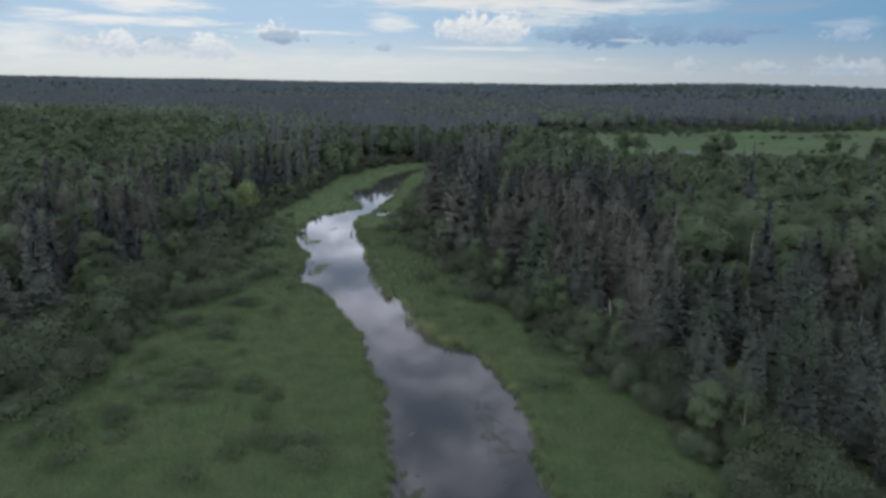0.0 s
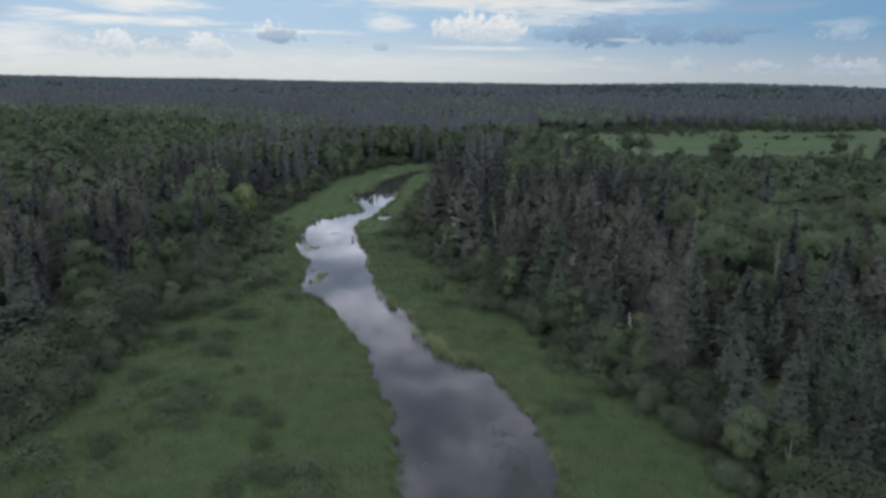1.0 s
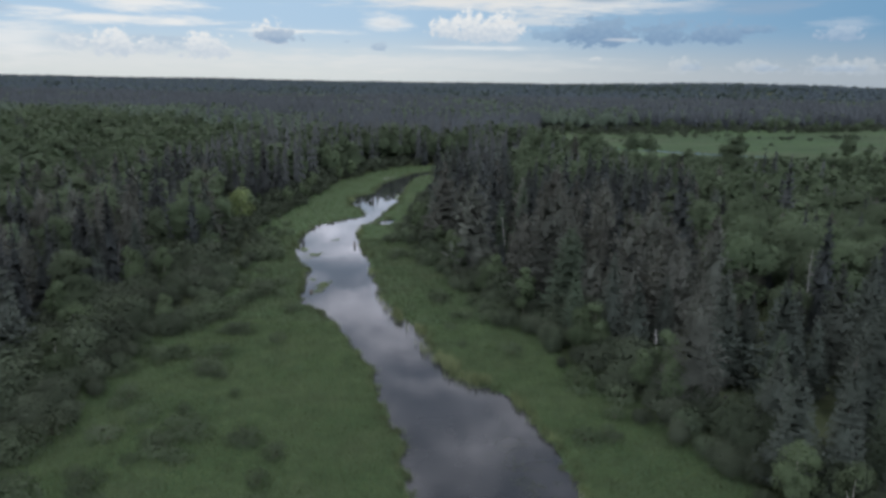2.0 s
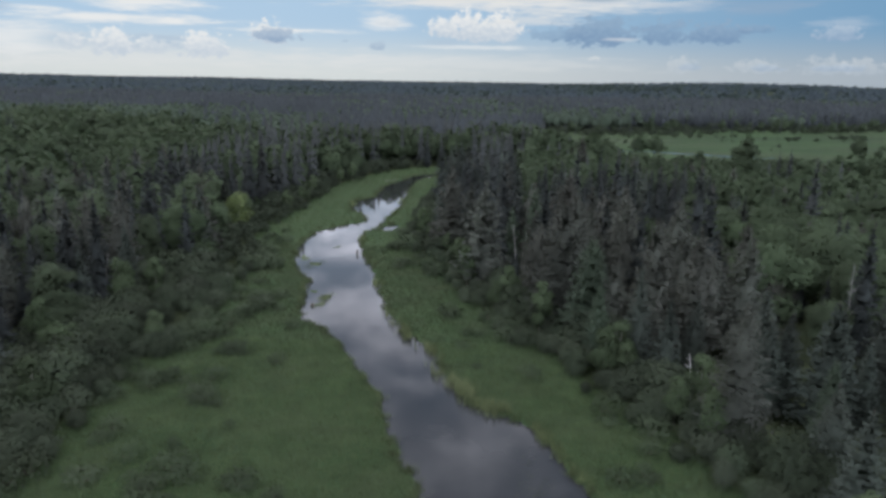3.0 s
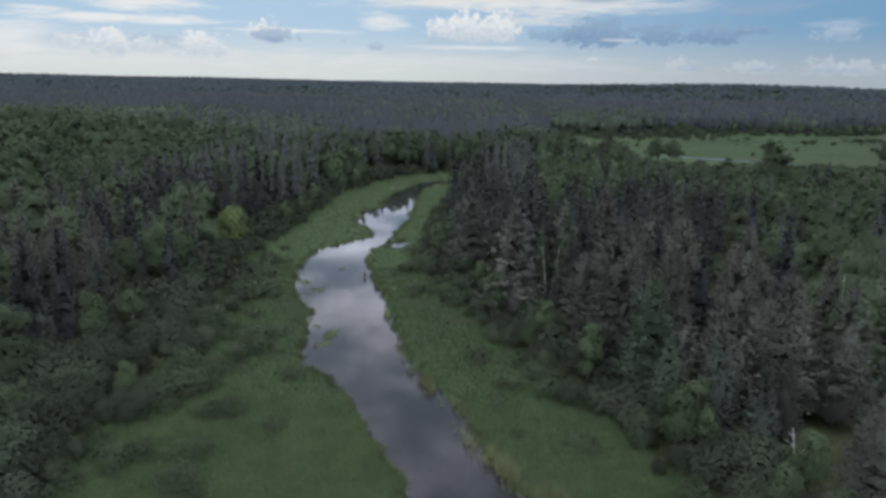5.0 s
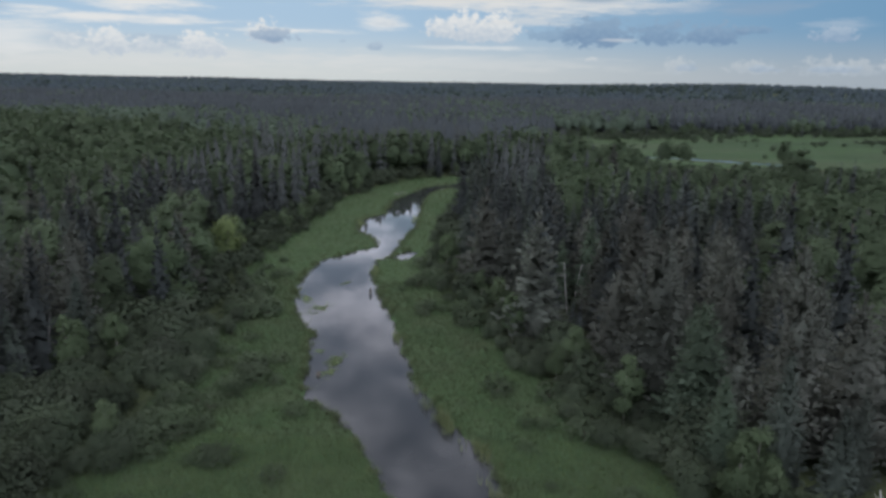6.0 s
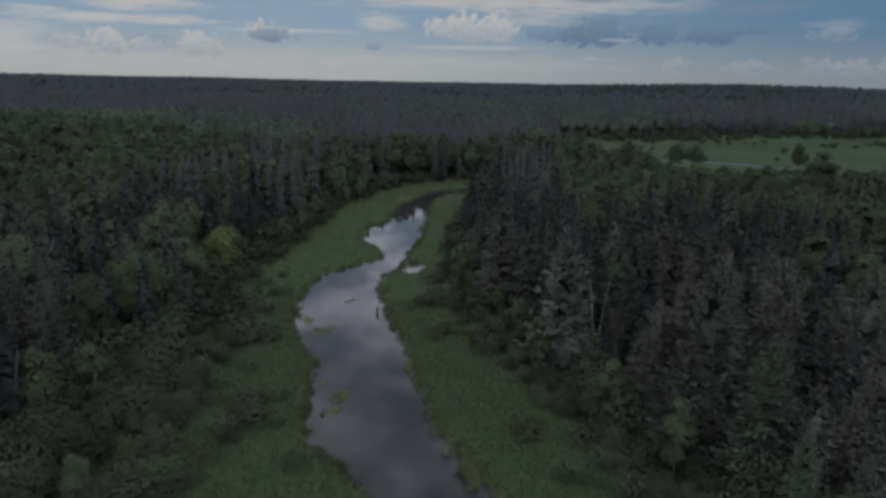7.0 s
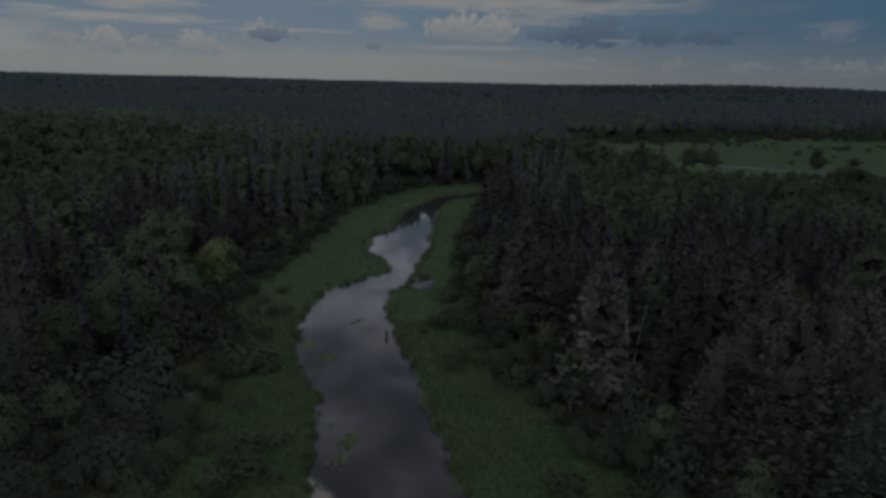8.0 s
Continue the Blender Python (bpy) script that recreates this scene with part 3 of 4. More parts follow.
def feathered(h, w, seed, n=2000, size=0.3, power=0.85, skirt=0.05, ragged=0.22, droop=0.2, full=1.5):
    """A conifer of many ragged boughs, each a brush of needle sprays."""
    r = np.random.default_rng(seed)
    stem, _ = bent_trunk(h * 0.985, 0.14, r, 0.004)
    n, size = int(n * 1.8), size * 0.8
    nb = max(90, n // (14 if power > 0.9 else 9))
    x = (np.arange(nb) + r.uniform(0, 1, nb)) / nb
    u = 1 - (1 - x) ** 0.58
    whorls = 1.7 * h
    u = np.clip((np.floor(u * whorls) + 0.5 + r.normal(0, 0.12 if power > 0.9 else 0.6, nb)) / whorls, 0, 0.995)
    a = np.arange(nb) * 2.39996 + r.uniform(-0.6, 0.6, nb)
    sway = 1 + 0.14 * np.sin(a * 2 + r.uniform(0, 6)) * np.sin(u * 9 + r.uniform(0, 6))
    ln = (w / 2 * (1 - u) ** power * np.minimum(1.0, 0.6 + 3.5 * u) * sway + 0.07) * (1 + r.uniform(-1.4 * ragged, 0.8 * ragged, nb))
    z0 = h * (skirt + (0.985 - skirt) * u)
    k = n // nb
    s = r.uniform(0.10, 1.0, (nb, k)) ** 0.55
    side = r.normal(0, 0.22, (nb, k)) * ln[:, None] * (1.2 - 0.8 * s)
    q = ln[:, None] * s
    tilt = (0.06 + 0.75 * u ** 2)[:, None]
    z = z0[:, None] + q * tilt - droop * ln[:, None] * s * s * (1 - u)[:, None] + 0.12 * ln[:, None] * s ** 4 + r.normal(0, 0.07 if power > 0.9 else 0.12, (nb, k))
    ca, sa = np.cos(a)[:, None], np.sin(a)[:, None]
    p = np.stack([ca * q - sa * side, sa * q + ca * side, z], 2).reshape(-1, 3)
    out = np.stack([np.broadcast_to(ca, q.shape), np.broadcast_to(sa, q.shape), 0 * q + tilt - 2 * droop * s * (1 - u)[:, None] + 0.3 * s ** 3], 2).reshape(-1, 3)
    out = out + r.normal(0, 0.38, out.shape)
    out /= np.linalg.norm(out, axis=1, keepdims=True)
    m = len(p)
    nr = np.stack([np.broadcast_to(ca, q.shape), np.broadcast_to(sa, q.shape), 0 * q + 0.95], 2).reshape(-1, 3) + r.normal(0, 0.45, (m, 3))
    b = np.cross(nr, out)
    b /= np.linalg.norm(b, axis=1, keepdims=True) + 1e-9
    sz = (size * r.uniform(0.6, 1.35, m) * np.repeat(0.5 + 0.5 * (1 - u), k))[:, None]
    brush = np.stack([p - out * sz * 0.45 + b * sz * 0.33 * full, p - out * sz * 0.45 - b * sz * 0.33 * full, p + out * sz * 0.85], 1).reshape(-1, 3)
    tip = np.array([(0.05, 0, h * 0.93), (-0.03, 0.04, h * 0.94), (0, 0, h)])
    rings = [(skirt + (0.94 - skirt) * j / 9, 0.52 * w / 2 * max(0.02, 1 - j / 9) ** power * min(1.0, 0.7 + 2.5 * j / 9) + 0.02) for j in range(10)]
    leaves = (brush, np.arange(3 * m).reshape(m, 3))
    return stem, joined([leaves, (tip, np.array([[0, 1, 2]])), inner_stack(h, rings, r, 9)])


def plumed_pine(h, w, seed, boughs=88, sprays=35, size=0.31, low=0.14):
    """A broad uneven conifer: boughs that carry flat plumes of needles."""
    r = np.random.default_rng(seed)
    stem, pts = bent_trunk(h * 0.97, 0.17, r, 0.008)
    bits, p, nr = [stem], [], []
    for i in range(boughs):
        u = (i + r.uniform(0, 1)) / boughs
        z = h * (low + (0.985 - low) * u)
        reach = w / 2 * (1.0 - 0.25 * abs(u - 0.25)) * (max(0.02, 1 - u) ** 0.62) * r.uniform(0.6, 1.1)
        a = i * 2.4 + r.uniform(-0.5, 0.5)
        ca, sa, up = math.cos(a), math.sin(a), r.uniform(0.05, 0.25) + 0.5 * u * u
        tip = (ca * reach, sa * reach, z + reach * up)
        if i % 2 == 0:
            bits.append(tube([(0, 0, z), (ca * reach * 0.6, sa * reach * 0.6, z + reach * up * 0.45), tip], [0.04, 0.025, 0.008], 3))
        s = r.uniform(0.2, 1.08, sprays) ** 0.8
        side = r.normal(0, 0.20, sprays) * reach * (1.15 - s * 0.6)
        p.append(np.stack([ca * reach * s - sa * side, sa * reach * s + ca * side, z + reach * up * s * s + r.normal(0, 0.14, sprays)], 1))
        nr.append(np.stack([ca * 0.7 + r.normal(0, 0.3, sprays), sa * 0.7 + r.normal(0, 0.3, sprays), np.full(sprays, 0.9)], 1))
    rings = [(low + (0.96 - low) * k / 6, 0.34 * w / 2 * (1.0 - 0.25 * abs(k / 6 - 0.25)) * max(0.02, 1 - k / 6) ** 0.62 + 0.03) for k in range(7)]
    return joined(bits), joined([leaf_sprays(np.concatenate(p), np.concatenate(nr), size, r, 0.15, 0.65), inner_stack(h, rings, r, 7)])


def bush(h, w, lobes, n, size, seed):
    r = np.random.default_rng(seed)
    crown, c = lobed_crown(h, w, h * 0.12, lobes, int(n * 0.9), size, r, 1.0, "lobes" if h > 1 else False, 1.6, 0.5)
    bits = []
    for p in c[: min(lobes, 6)]:
        bits.append(tube([(p[0] * 0.12, p[1] * 0.12, -0.15), (p[0] * 0.5, p[1] * 0.5, p[2] * 0.55), tuple(p)], [0.035, 0.025, 0.008], 4))
    return joined(bits), crown


def far_conifer(h, w, seed, tiers=3, sides=5):
    r = np.random.default_rng(seed)
    v, f = [], []
    for t in range(tiers):
        g = t / tiers
        z0, z1 = h * (0.06 + 0.84 * g), h * min(1.0, 0.06 + 0.84 * g + 1.35 / tiers * (0.6 + 0.25 * (tiers < 4)))
        if t == tiers - 1:
            z1 = h
        rad = w / 2 * (1 - 0.86 * g)
        a0 = r.uniform(0, 6)
        for k in range(sides):
            a, b = a0 + 6.283 * k / sides, a0 + 6.283 * (k + 0.9) / sides
            m = (a + b) / 2
            ro = rad * r.uniform(0.72, 1.18)
            n = len(v)
            v += [(0, 0, min(z1, h)), (ro * 0.7 * math.cos(a), ro * 0.7 * math.sin(a), z0 + 0.05 * h), (ro * math.cos(m), ro * math.sin(m), z0 - r.uniform(0, 0.05) * h), (ro * 0.7 * math.cos(b), ro * 0.7 * math.sin(b), z0 + 0.05 * h)]
            f.append((n, n + 1, n + 2, n + 3))
    return np.array(v), np.array(f)


def far_broadleaf(h, w, seed, n=15, size=1.5, lobes=6, heart=True):
    r = np.random.default_rng(seed)
    return lobed_crown(h, w, h * 0.2, lobes, n, size, r, 1.0, heart)[0]


def snag(h, seed, branches=7, lean=0.05, r0=0.11):
    r = np.random.default_rng(seed)
    stem, pts = bent_trunk(h, r0, r, lean, 7, 0.025)
    out = []
    for i in range(branches):
        u = r.uniform(0.35, 0.97)
        k = min(int(u * 6), 5)
        o = pts[k] + (pts[k + 1] - pts[k]) * (u * 6 - k)
        a, ln = r.uniform(0, 6.28), r.uniform(0.4, 1.3) * (1.2 - u) + 0.25
        e = (o[0] + math.cos(a) * ln, o[1] + math.sin(a) * ln, o[2] + ln * r.uniform(0.1, 0.7))
        out.append(tube([tuple(o), tuple((np.array(e) + o) / 2 + r.normal(0, 0.05, 3)), e], [0.035, 0.022, 0.008], 4))
    return stem, out


def part(name, data, parent, label=""):
    ob = new(name, data)
    ob.parent = parent
    return tagged(ob, label)


def plant_thing(name, shapes, mats, labels, category, group, parts=("trunk", "crown")):
    """A plant with its trunk and crown, at the origin."""
    root = new(name)
    root.empty_display_size = 0.5
    tagged(root, labels, category, group)
    for p, (v, f), m in zip(parts, shapes, mats):
        normals = None
        if p == "crown":
            f, normals = soft_normals(v, f, 0.80 if "spruce" in name or "pine" in name or "larch" in name else 0.86)
        part(p, mesh_of(p, v, f, [m], normals=normals), root)
    return root


# kind: name, nominal height, label, category, group, part names, materials, near shapes, middle shapes, far templates
KINDS = {}


def kind(key, name, h, label, category, group, mats, near, middle, far, parts=("trunk", "crown"), close=None):
    KINDS[key] = dict(close=close or near, name=name, h=h, label=label, category=category, group=group, mats=mats, near=near, middle=middle, far=far, parts=parts)


kind("spruce", "spruce_tree", 12, "dense conical blue-green spruce with drooping boughs, standing in the wood", "tree", "spruces along the river", (BARK, NEEDLES),
     [feathered(12, 5.4, 101, 2200, 0.36, 0.95), feathered(12, 4.5, 102, 2000, 0.35, 0.98), feathered(12, 6.0, 103, 2300, 0.38, 0.95, 0.04, 0.28)],
     [feathered(12, 5.2, 111, 1000, 0.52, 0.98), feathered(12, 4.3, 112, 900, 0.50, 1.0)], [far_conifer(12, 4.4, 113, 6, 6), far_conifer(12, 3.8, 114, 6, 6)], ("trunk", "crown"),
     [feathered(12, 5.4, 104, 4600, 0.25, 0.95), feathered(12, 4.5, 105, 4200, 0.24, 0.98), feathered(12, 5.8, 106, 4800, 0.26, 0.95, 0.04, 0.28)])
kind("dark", "dark_spruce_tree", 13, "narrow black spruce with a spired dark crown", "tree", "black spruces in the wood", (BARK, DARK_NEEDLES),
     [feathered(13, 3.8, 121, 1700, 0.32, 1.10, 0.05, 0.3), feathered(13, 3.2, 122, 1500, 0.32, 1.05, 0.06, 0.34)],
     [feathered(13, 3.8, 131, 860, 0.45, 1.10, 0.05, 0.3), feathered(13, 3.2, 132, 780, 0.44, 1.05, 0.06, 0.34)], [far_conifer(13, 3.8, 133, 6, 6), far_conifer(13, 3.2, 134, 6, 6), far_conifer(13, 3.5, 135, 7, 5)])
kind("larch", "larch_tree", 13, "pale green conical larch with soft feathery boughs", "tree", "larches in the wood", (BARK, LARCH_NEEDLES),
     [feathered(13, 4.8, 136, 2600, 0.32, 0.75, 0.07, 0.3, 0.05)], [feathered(13, 4.6, 137, 1100, 0.5, 0.75, 0.07, 0.3, 0.05)], [far_conifer(13, 4.6, 138, 6, 6)])
kind("pine", "pine_tree", 13, "broad uneven dark pine with plumed boughs, in the wood", "tree", "pines in the wood", (BARK, PINE_NEEDLES),
     [feathered(13, 5.8, 141, 2500, 0.36, 0.78, 0.08, 0.34, 0.02), feathered(13, 5.2, 144, 2300, 0.36, 0.74, 0.08, 0.38, 0.05), feathered(13, 6.2, 145, 2700, 0.37, 0.84, 0.06, 0.36, 0.0)],
     [feathered(13, 5.6, 151, 1450, 0.47, 0.78, 0.08, 0.34, 0.02), feathered(13, 5.0, 152, 1350, 0.46, 0.74, 0.08, 0.38, 0.05), feathered(13, 6.0, 155, 1500, 0.48, 0.84, 0.06, 0.36, 0.0)], [plumed_pine(13, 5.6, 153, 24, 10, 1.1)[1], plumed_pine(13, 5.0, 154, 24, 10, 1.1)[1]], ("trunk", "crown"),
     [feathered(13, 5.6, 146, 4600, 0.27, 0.84, 0.06, 0.34, 0.04), feathered(13, 6.0, 147, 4800, 0.27, 0.8, 0.05, 0.36, 0.02)])
kind("aspen", "aspen_tree", 11, "leafy green aspen with a rounded crown and pale stem", "tree", "aspens in the wood", (PALE_BARK, LEAVES),
     [broadleaf(11, 5.4, 2.2, 20, 2900, 0.34, 161), broadleaf(11, 4.6, 2.0, 18, 2600, 0.34, 162), broadleaf(11, 6.2, 2.2, 22, 3200, 0.35, 163)],
     [broadleaf(11, 5.4, 2.0, 18, 1000, 0.46, 171), broadleaf(11, 4.6, 1.8, 16, 900, 0.46, 172), broadleaf(11, 6.2, 2.0, 20, 1100, 0.47, 173)],
     [far_broadleaf(11, 5.8, 174, 130, 1.1, 10), far_broadleaf(11, 5.0, 175, 115, 1.08, 9), far_broadleaf(11, 6.6, 176, 145, 1.12, 11)])
kind("young", "young_birch_tree", 6, "slender young birch with pale green leaves at the wood's edge", "tree", "young birches at the edge", (PALE_BARK, PALE_LEAVES),
     [broadleaf(6, 2.9, 0.9, 14, 1350, 0.27, 181, 0.06), broadleaf(6, 2.4, 0.8, 12, 1200, 0.27, 182, 0.06)],
     [broadleaf(6, 2.8, 0.8, 12, 400, 0.38, 191, 0.06)], [far_broadleaf(6, 2.8, 192, 80, 0.6)], ("trunk", "crown"),
     [broadleaf(6, 2.9, 0.9, 18, 2300, 0.19, 183, 0.06), broadleaf(6, 2.4, 0.8, 16, 2000, 0.19, 184, 0.06)])
kind("bright", "young_birch_tree", 6, "bright yellow-green young birch against the dark spruces", "tree", "young birches at the edge", (PALE_BARK, BRIGHT_LEAVES),
     [broadleaf(6, 3.4, 0.9, 14, 1350, 0.27, 185, 0.06)], [broadleaf(6, 3.4, 0.9, 14, 900, 0.28, 186, 0.06)], [far_broadleaf(6, 3.2, 187, 80, 0.6)])
kind("shrub", "alder_shrub", 3, "rounded leafy alder shrub bordering the sedge meadow", "shrub", "alder thicket along the wood", (BARK, SHRUB_LEAVES),
     [bush(3, 3.6, 20, 950, 0.24, 201), bush(3, 3.0, 18, 850, 0.24, 202), bush(3, 4.2, 22, 1050, 0.24, 203)],
     [bush(3, 3.6, 11, 330, 0.38, 211), bush(3, 3.2, 10, 310, 0.38, 212)], [far_broadleaf(3, 3.6, 213, 90, 0.62, 9, False), far_broadleaf(3, 3.2, 214, 80, 0.62, 8, False)], ("woody_base", "crown"),
     [bush(3, 3.6, 26, 2300, 0.15, 204), bush(3, 3.0, 22, 2000, 0.15, 205), bush(3, 4.2, 30, 2600, 0.155, 206)])
kind("low", "bog_shrub", 0.9, "low grey-green bog shrub standing in the sedge", "shrub", "low shrubs in the meadow", (BARK, LOW_LEAVES),
     [bush(0.9, 2.4, 18, 300, 0.17, 221), bush(0.9, 1.9, 14, 240, 0.17, 222), bush(0.9, 3.0, 24, 420, 0.17, 223)], [bush(0.9, 2.2, 8, 150, 0.28, 231)], [far_broadleaf(0.9, 2.0, 232, 40, 0.4, 6, False)], ("woody_base", "crown"))
# far woods: templates of each band with its haze-tinted material
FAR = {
    "conifer": ([far_conifer(13, 6.2, s, 3, 5) for s in (301, 302, 303)], HAZY_FAR_NEEDLES),
    "broad": ([far_broadleaf(11, 5.6, s) for s in (311, 312, 313)], HAZY_FAR_LEAVES),
    "tiny_conifer": ([far_conifer(13, 6.5, s, 2, 4) for s in (321, 322)], HAZY_RIDGE_NEEDLES),
    "tiny_broad": ([far_broadleaf(11, 8.0, s, 12, 3.2, 5, False) for s in (331, 332)], HAZY_RIDGE_LEAVES),
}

# trees that stand out: x, y, height
PLACED = {
    "spruce": [(28.4, 73.0, 12.3, 1.35), (23.8, 63.3, 9.0, 1.2), (22.7, 57.3, 9.8, 1.5), (26.0, 56.6, 11.3, 1.05), (34.9, 68.0, 12.4, 1.35), (32.6, 59.5, 11.6, 1.45), (27.0, 50.0, 10.8, 1.35), (32.8, 52.7, 12.1, 1.4), (36, 78, 13), (14.6, 85.0, 12.1), (17.6, 92.5, 10.5), (13.5, 97.5, 9.0), (8.9, 205.9, 10.8), (-0.6, 119.0, 11.0), (34, 47, 12)],
    "dark": [(-53.7, 117.2, 15.4), (-67.2, 117.3, 13.3), (-68.8, 151.8, 15.5), (40.1, 89.4, 16.2), (53.7, 130.2, 19.0), (45.9, 107.0, 14.2), (32.0, 149.0, 14.2), (34.5, 150.5, 12.8), (29.5, 151, 12.0), (83.1, 202.5, 14.2), (81, 204.5, 13.4), (-16, 260.7, 12.0), (-60.4, 173.3, 11.8), (-58, 170, 13)],
    "larch": [(10.8, 92.4, 13.3, 1.5), (13.0, 100.5, 10.5), (41, 92, 11.5), (26, 68, 9.0), (-62, 98, 11)],
    "pine": [(32.7, 229.9, 14.6), (11, 112, 12.5), (17, 118, 14), (24, 106, 13.5), (14, 130, 14.5), (22, 134, 14)],
    "aspen": [(-52.5, 139.4, 12.3, 1.45), (-57.5, 134.0, 11.8, 1.4), (-61.5, 140.0, 11.5, 1.3), (-55.5, 147.5, 12.0, 1.3), (36.5, 125.5, 9.9, 1.3), (76.3, 214.0, 15.2, 1.45), (-29, 283, 14.0, 1.4), (47, 112, 11, 1.3), (52, 118, 10.5, 1.3)],
    "bright": [(-47.4, 148.3, 8.2, 1.15)],
    "young": [(18.6, 76.6, 5.4), (12.7, 81.1, 4.6), (-50.0, 86.5, 6.3), (15.4, 73.2, 4.6)],
}
SPECIAL = {
    (-52.5, 139.4): "large round-crowned aspen standing over the alder thicket",
    (76.3, 214.0): "round-crowned aspen rising before the open far marsh",
    (10.8, 92.4): "tall pale green larch towering over the alder edge",
    (28.4, 73.0): "tall blue-green spruce above the near riverbank thicket",
}
LOW_AT = [(-33.8, 69.4), (-28.8, 80.2), (-27.4, 60.6), (-35.9, 87.4), (-30.6, 65.1), (-24.9, 58.3), (-33.8, 51.5), (-29.7, 87.3), (-31.2, 102.1), (-15, 50.3), (-20.7, 61.8), (-17.2, 59.6), (-32.3, 61.4), (-28.7, 76.2), (-11.5, 51), (-20, 45.2), (-23.8, 85.1), (-17.6, 55.5), (-30.5, 47.6), (-29.9, 53.4), (-31.6, 105.9), (-34.2, 88.2), (-29.1, 87.3), (-24.7, 95.7), (-39.1, 150.9), (-37.0, 76.0), (-26.2, 63.2)]

trees = []                                  # key, x, y, height, width factor
for key, rows in PLACED.items():
    trees += [(key, *row) if len(row) == 4 else (key, *row, 1.0) for row in rows]
taken = np.array([(t[1], t[2]) for t in trees])


def jittered(x0, x1, y0, y1, step, r, slant=0.5):
    a, b = np.meshgrid(np.arange(x0, x1, step), np.arange(y0, y1, step))
    a = a + (np.arange(a.shape[0]) % 2)[:, None] * step * slant
    return (a + r.uniform(-0.42, 0.42, a.shape) * step).ravel(), (b + r.uniform(-0.42, 0.42, b.shape) * step).ravel()


def in_reach(x, y, margin=14):
    return ((np.abs(x) < 0.67 * (y + 2) + margin) & (y > 34)) | ((np.abs(x) < 78) & (y > -45) & (y < 75))


# tall trees
tx, ty = jittered(-230, 250, -45, 300, 4.2, rng)
dw = wooded(tx, ty)
west = tx < along(ty, LEFT_Y, LEFT_X)
belt = np.where(west, np.where(ty < 115, 13.0, 7.0), np.where(ty < 95, 5.5, 6.0)) + 2.5 * field(tx, ty, 12, 71)
belt = np.where(ty > 262, 3.0, belt)
ok = (dw > belt) & (meadow(tx, ty) < 0.3) & (shore(tx, ty) > 3) & in_reach(tx, ty, 16)
ok &= ~((ty < 96) & ~west & (rng.random(len(tx)) < 0.5))
ok &= ~((ty > 150) & ((tx < -70) | (tx > 30)) & (rng.random(len(tx)) < 0.32))
ok &= np.min(np.hypot(tx[:, None] - taken[None, :, 0], ty[:, None] - taken[None, :, 1]), 1) > np.where((ty < 80) & ~west, 3.4, 2.6)
stand = field(tx, ty, 22, 81, 2)
for x, y, d, w_, s in zip(tx[ok], ty[ok], dw[ok], west[ok], stand[ok]):
    u, f = rng.random(), rng.uniform(0.68, 1.18)
    if w_ or (x < -20 and y > 255):
        hill = smooth01(-x, 66, 92) * smooth01(y, 120, 150)
        if -66 < x < -44 and 158 < y < 192:
            key, h = ("dark" if u < 0.85 else "aspen"), 13
        elif u < 0.10 + 0.82 * hill + 0.22 * (s > 0.05):
            key, h = "aspen", 11.5
        else:
            key, h = ("dark" if u < 0.72 else ("pine" if u < 0.9 else "spruce")), 12.8
        if y > 195 and not hill > 0.5:
            key, h = (("dark", 13) if u < 0.4 + 0.4 * (s < 0) else ("aspen", 12.0))
    else:
        if y < 88 and d < 40:
            key, h = ("spruce" if u < 0.78 else ("pine" if u < 0.93 else "larch")), 11.5
        elif 140 < y < 238 and d < 24:
            key, h = ("spruce" if u < 0.5 else "dark"), 12.5
        elif y < 162 and x < 33 + 5 * s:
            key, h = ("pine" if u < 0.74 - 0.25 * (s > 0.3) else ("dark" if u < 0.94 else "larch")), 14.2
        elif y > 262 and x < 30:
            key, h = ("dark" if u < 0.65 else "aspen"), 12.5
        else:
            key, h = ("aspen" if u < 0.78 + 0.25 * s else ("dark" if u < 0.93 else "pine")), 10.0
            if y < 300:
                h = min(h, (1.2 + 0.088 * (306 - y)) * rng.uniform(0.6, 1.1) + 0.5 * max(0.0, 0.285 * y - 18.0 - x))
    if key == "dark" and h > 9:
        h *= 1.14
    if h * f < 3.2:
        trees.append(("shrub", x, y, max(1.4, h * f), 1.2))
    else:
        trees.append((key, x, y, h * f, rng.uniform(0.85, 1.2) * (1.0 if h > 9 else 1.1) * (1.25 if key == "aspen" else (1.12 if key in ("dark", "pine") else 1.0))))

# shrub belts along the wood
sx, sy = jittered(-110, 120, -40, 300, 2.5, rng)
ds = wooded(sx, sy)
west = sx < along(sy, LEFT_Y, LEFT_X)
belt = np.where(west, np.where(sy < 115, 15.5, 9.0), 8.0)
ok = (ds > 0.2) & (ds < belt) & (shore(sx, sy) > 2.5) & in_reach(sx, sy, 6) & (meadow(sx, sy) < 0.4)
for x, y, d, b in zip(sx[ok], sy[ok], ds[ok], belt[ok]):
    u = rng.random()
    grown = min(1.0, d / 7.0)
    if u < 0.13 and d > 2.5:
        trees.append(("young", x, y, rng.uniform(3.6, 6.6), 1.05))
    elif u < 0.93:
        trees.append(("shrub", x, y, rng.uniform(1.0, 1.8) + 2.6 * grown * rng.uniform(0.3, 1.15), rng.uniform(0.9, 1.25)))
for i, (x, y) in enumerate(LOW_AT):
    trees.append(("low", x, y, rng.uniform(0.7, 1.1), rng.uniform(0.9, 1.3)))
    for j in range(int(rng.integers(0, 3))):
        trees.append(("low", x + rng.normal(0, 1.6), y + rng.normal(0, 1.4), rng.uniform(0.45, 0.9), rng.uniform(1.0, 1.7)))
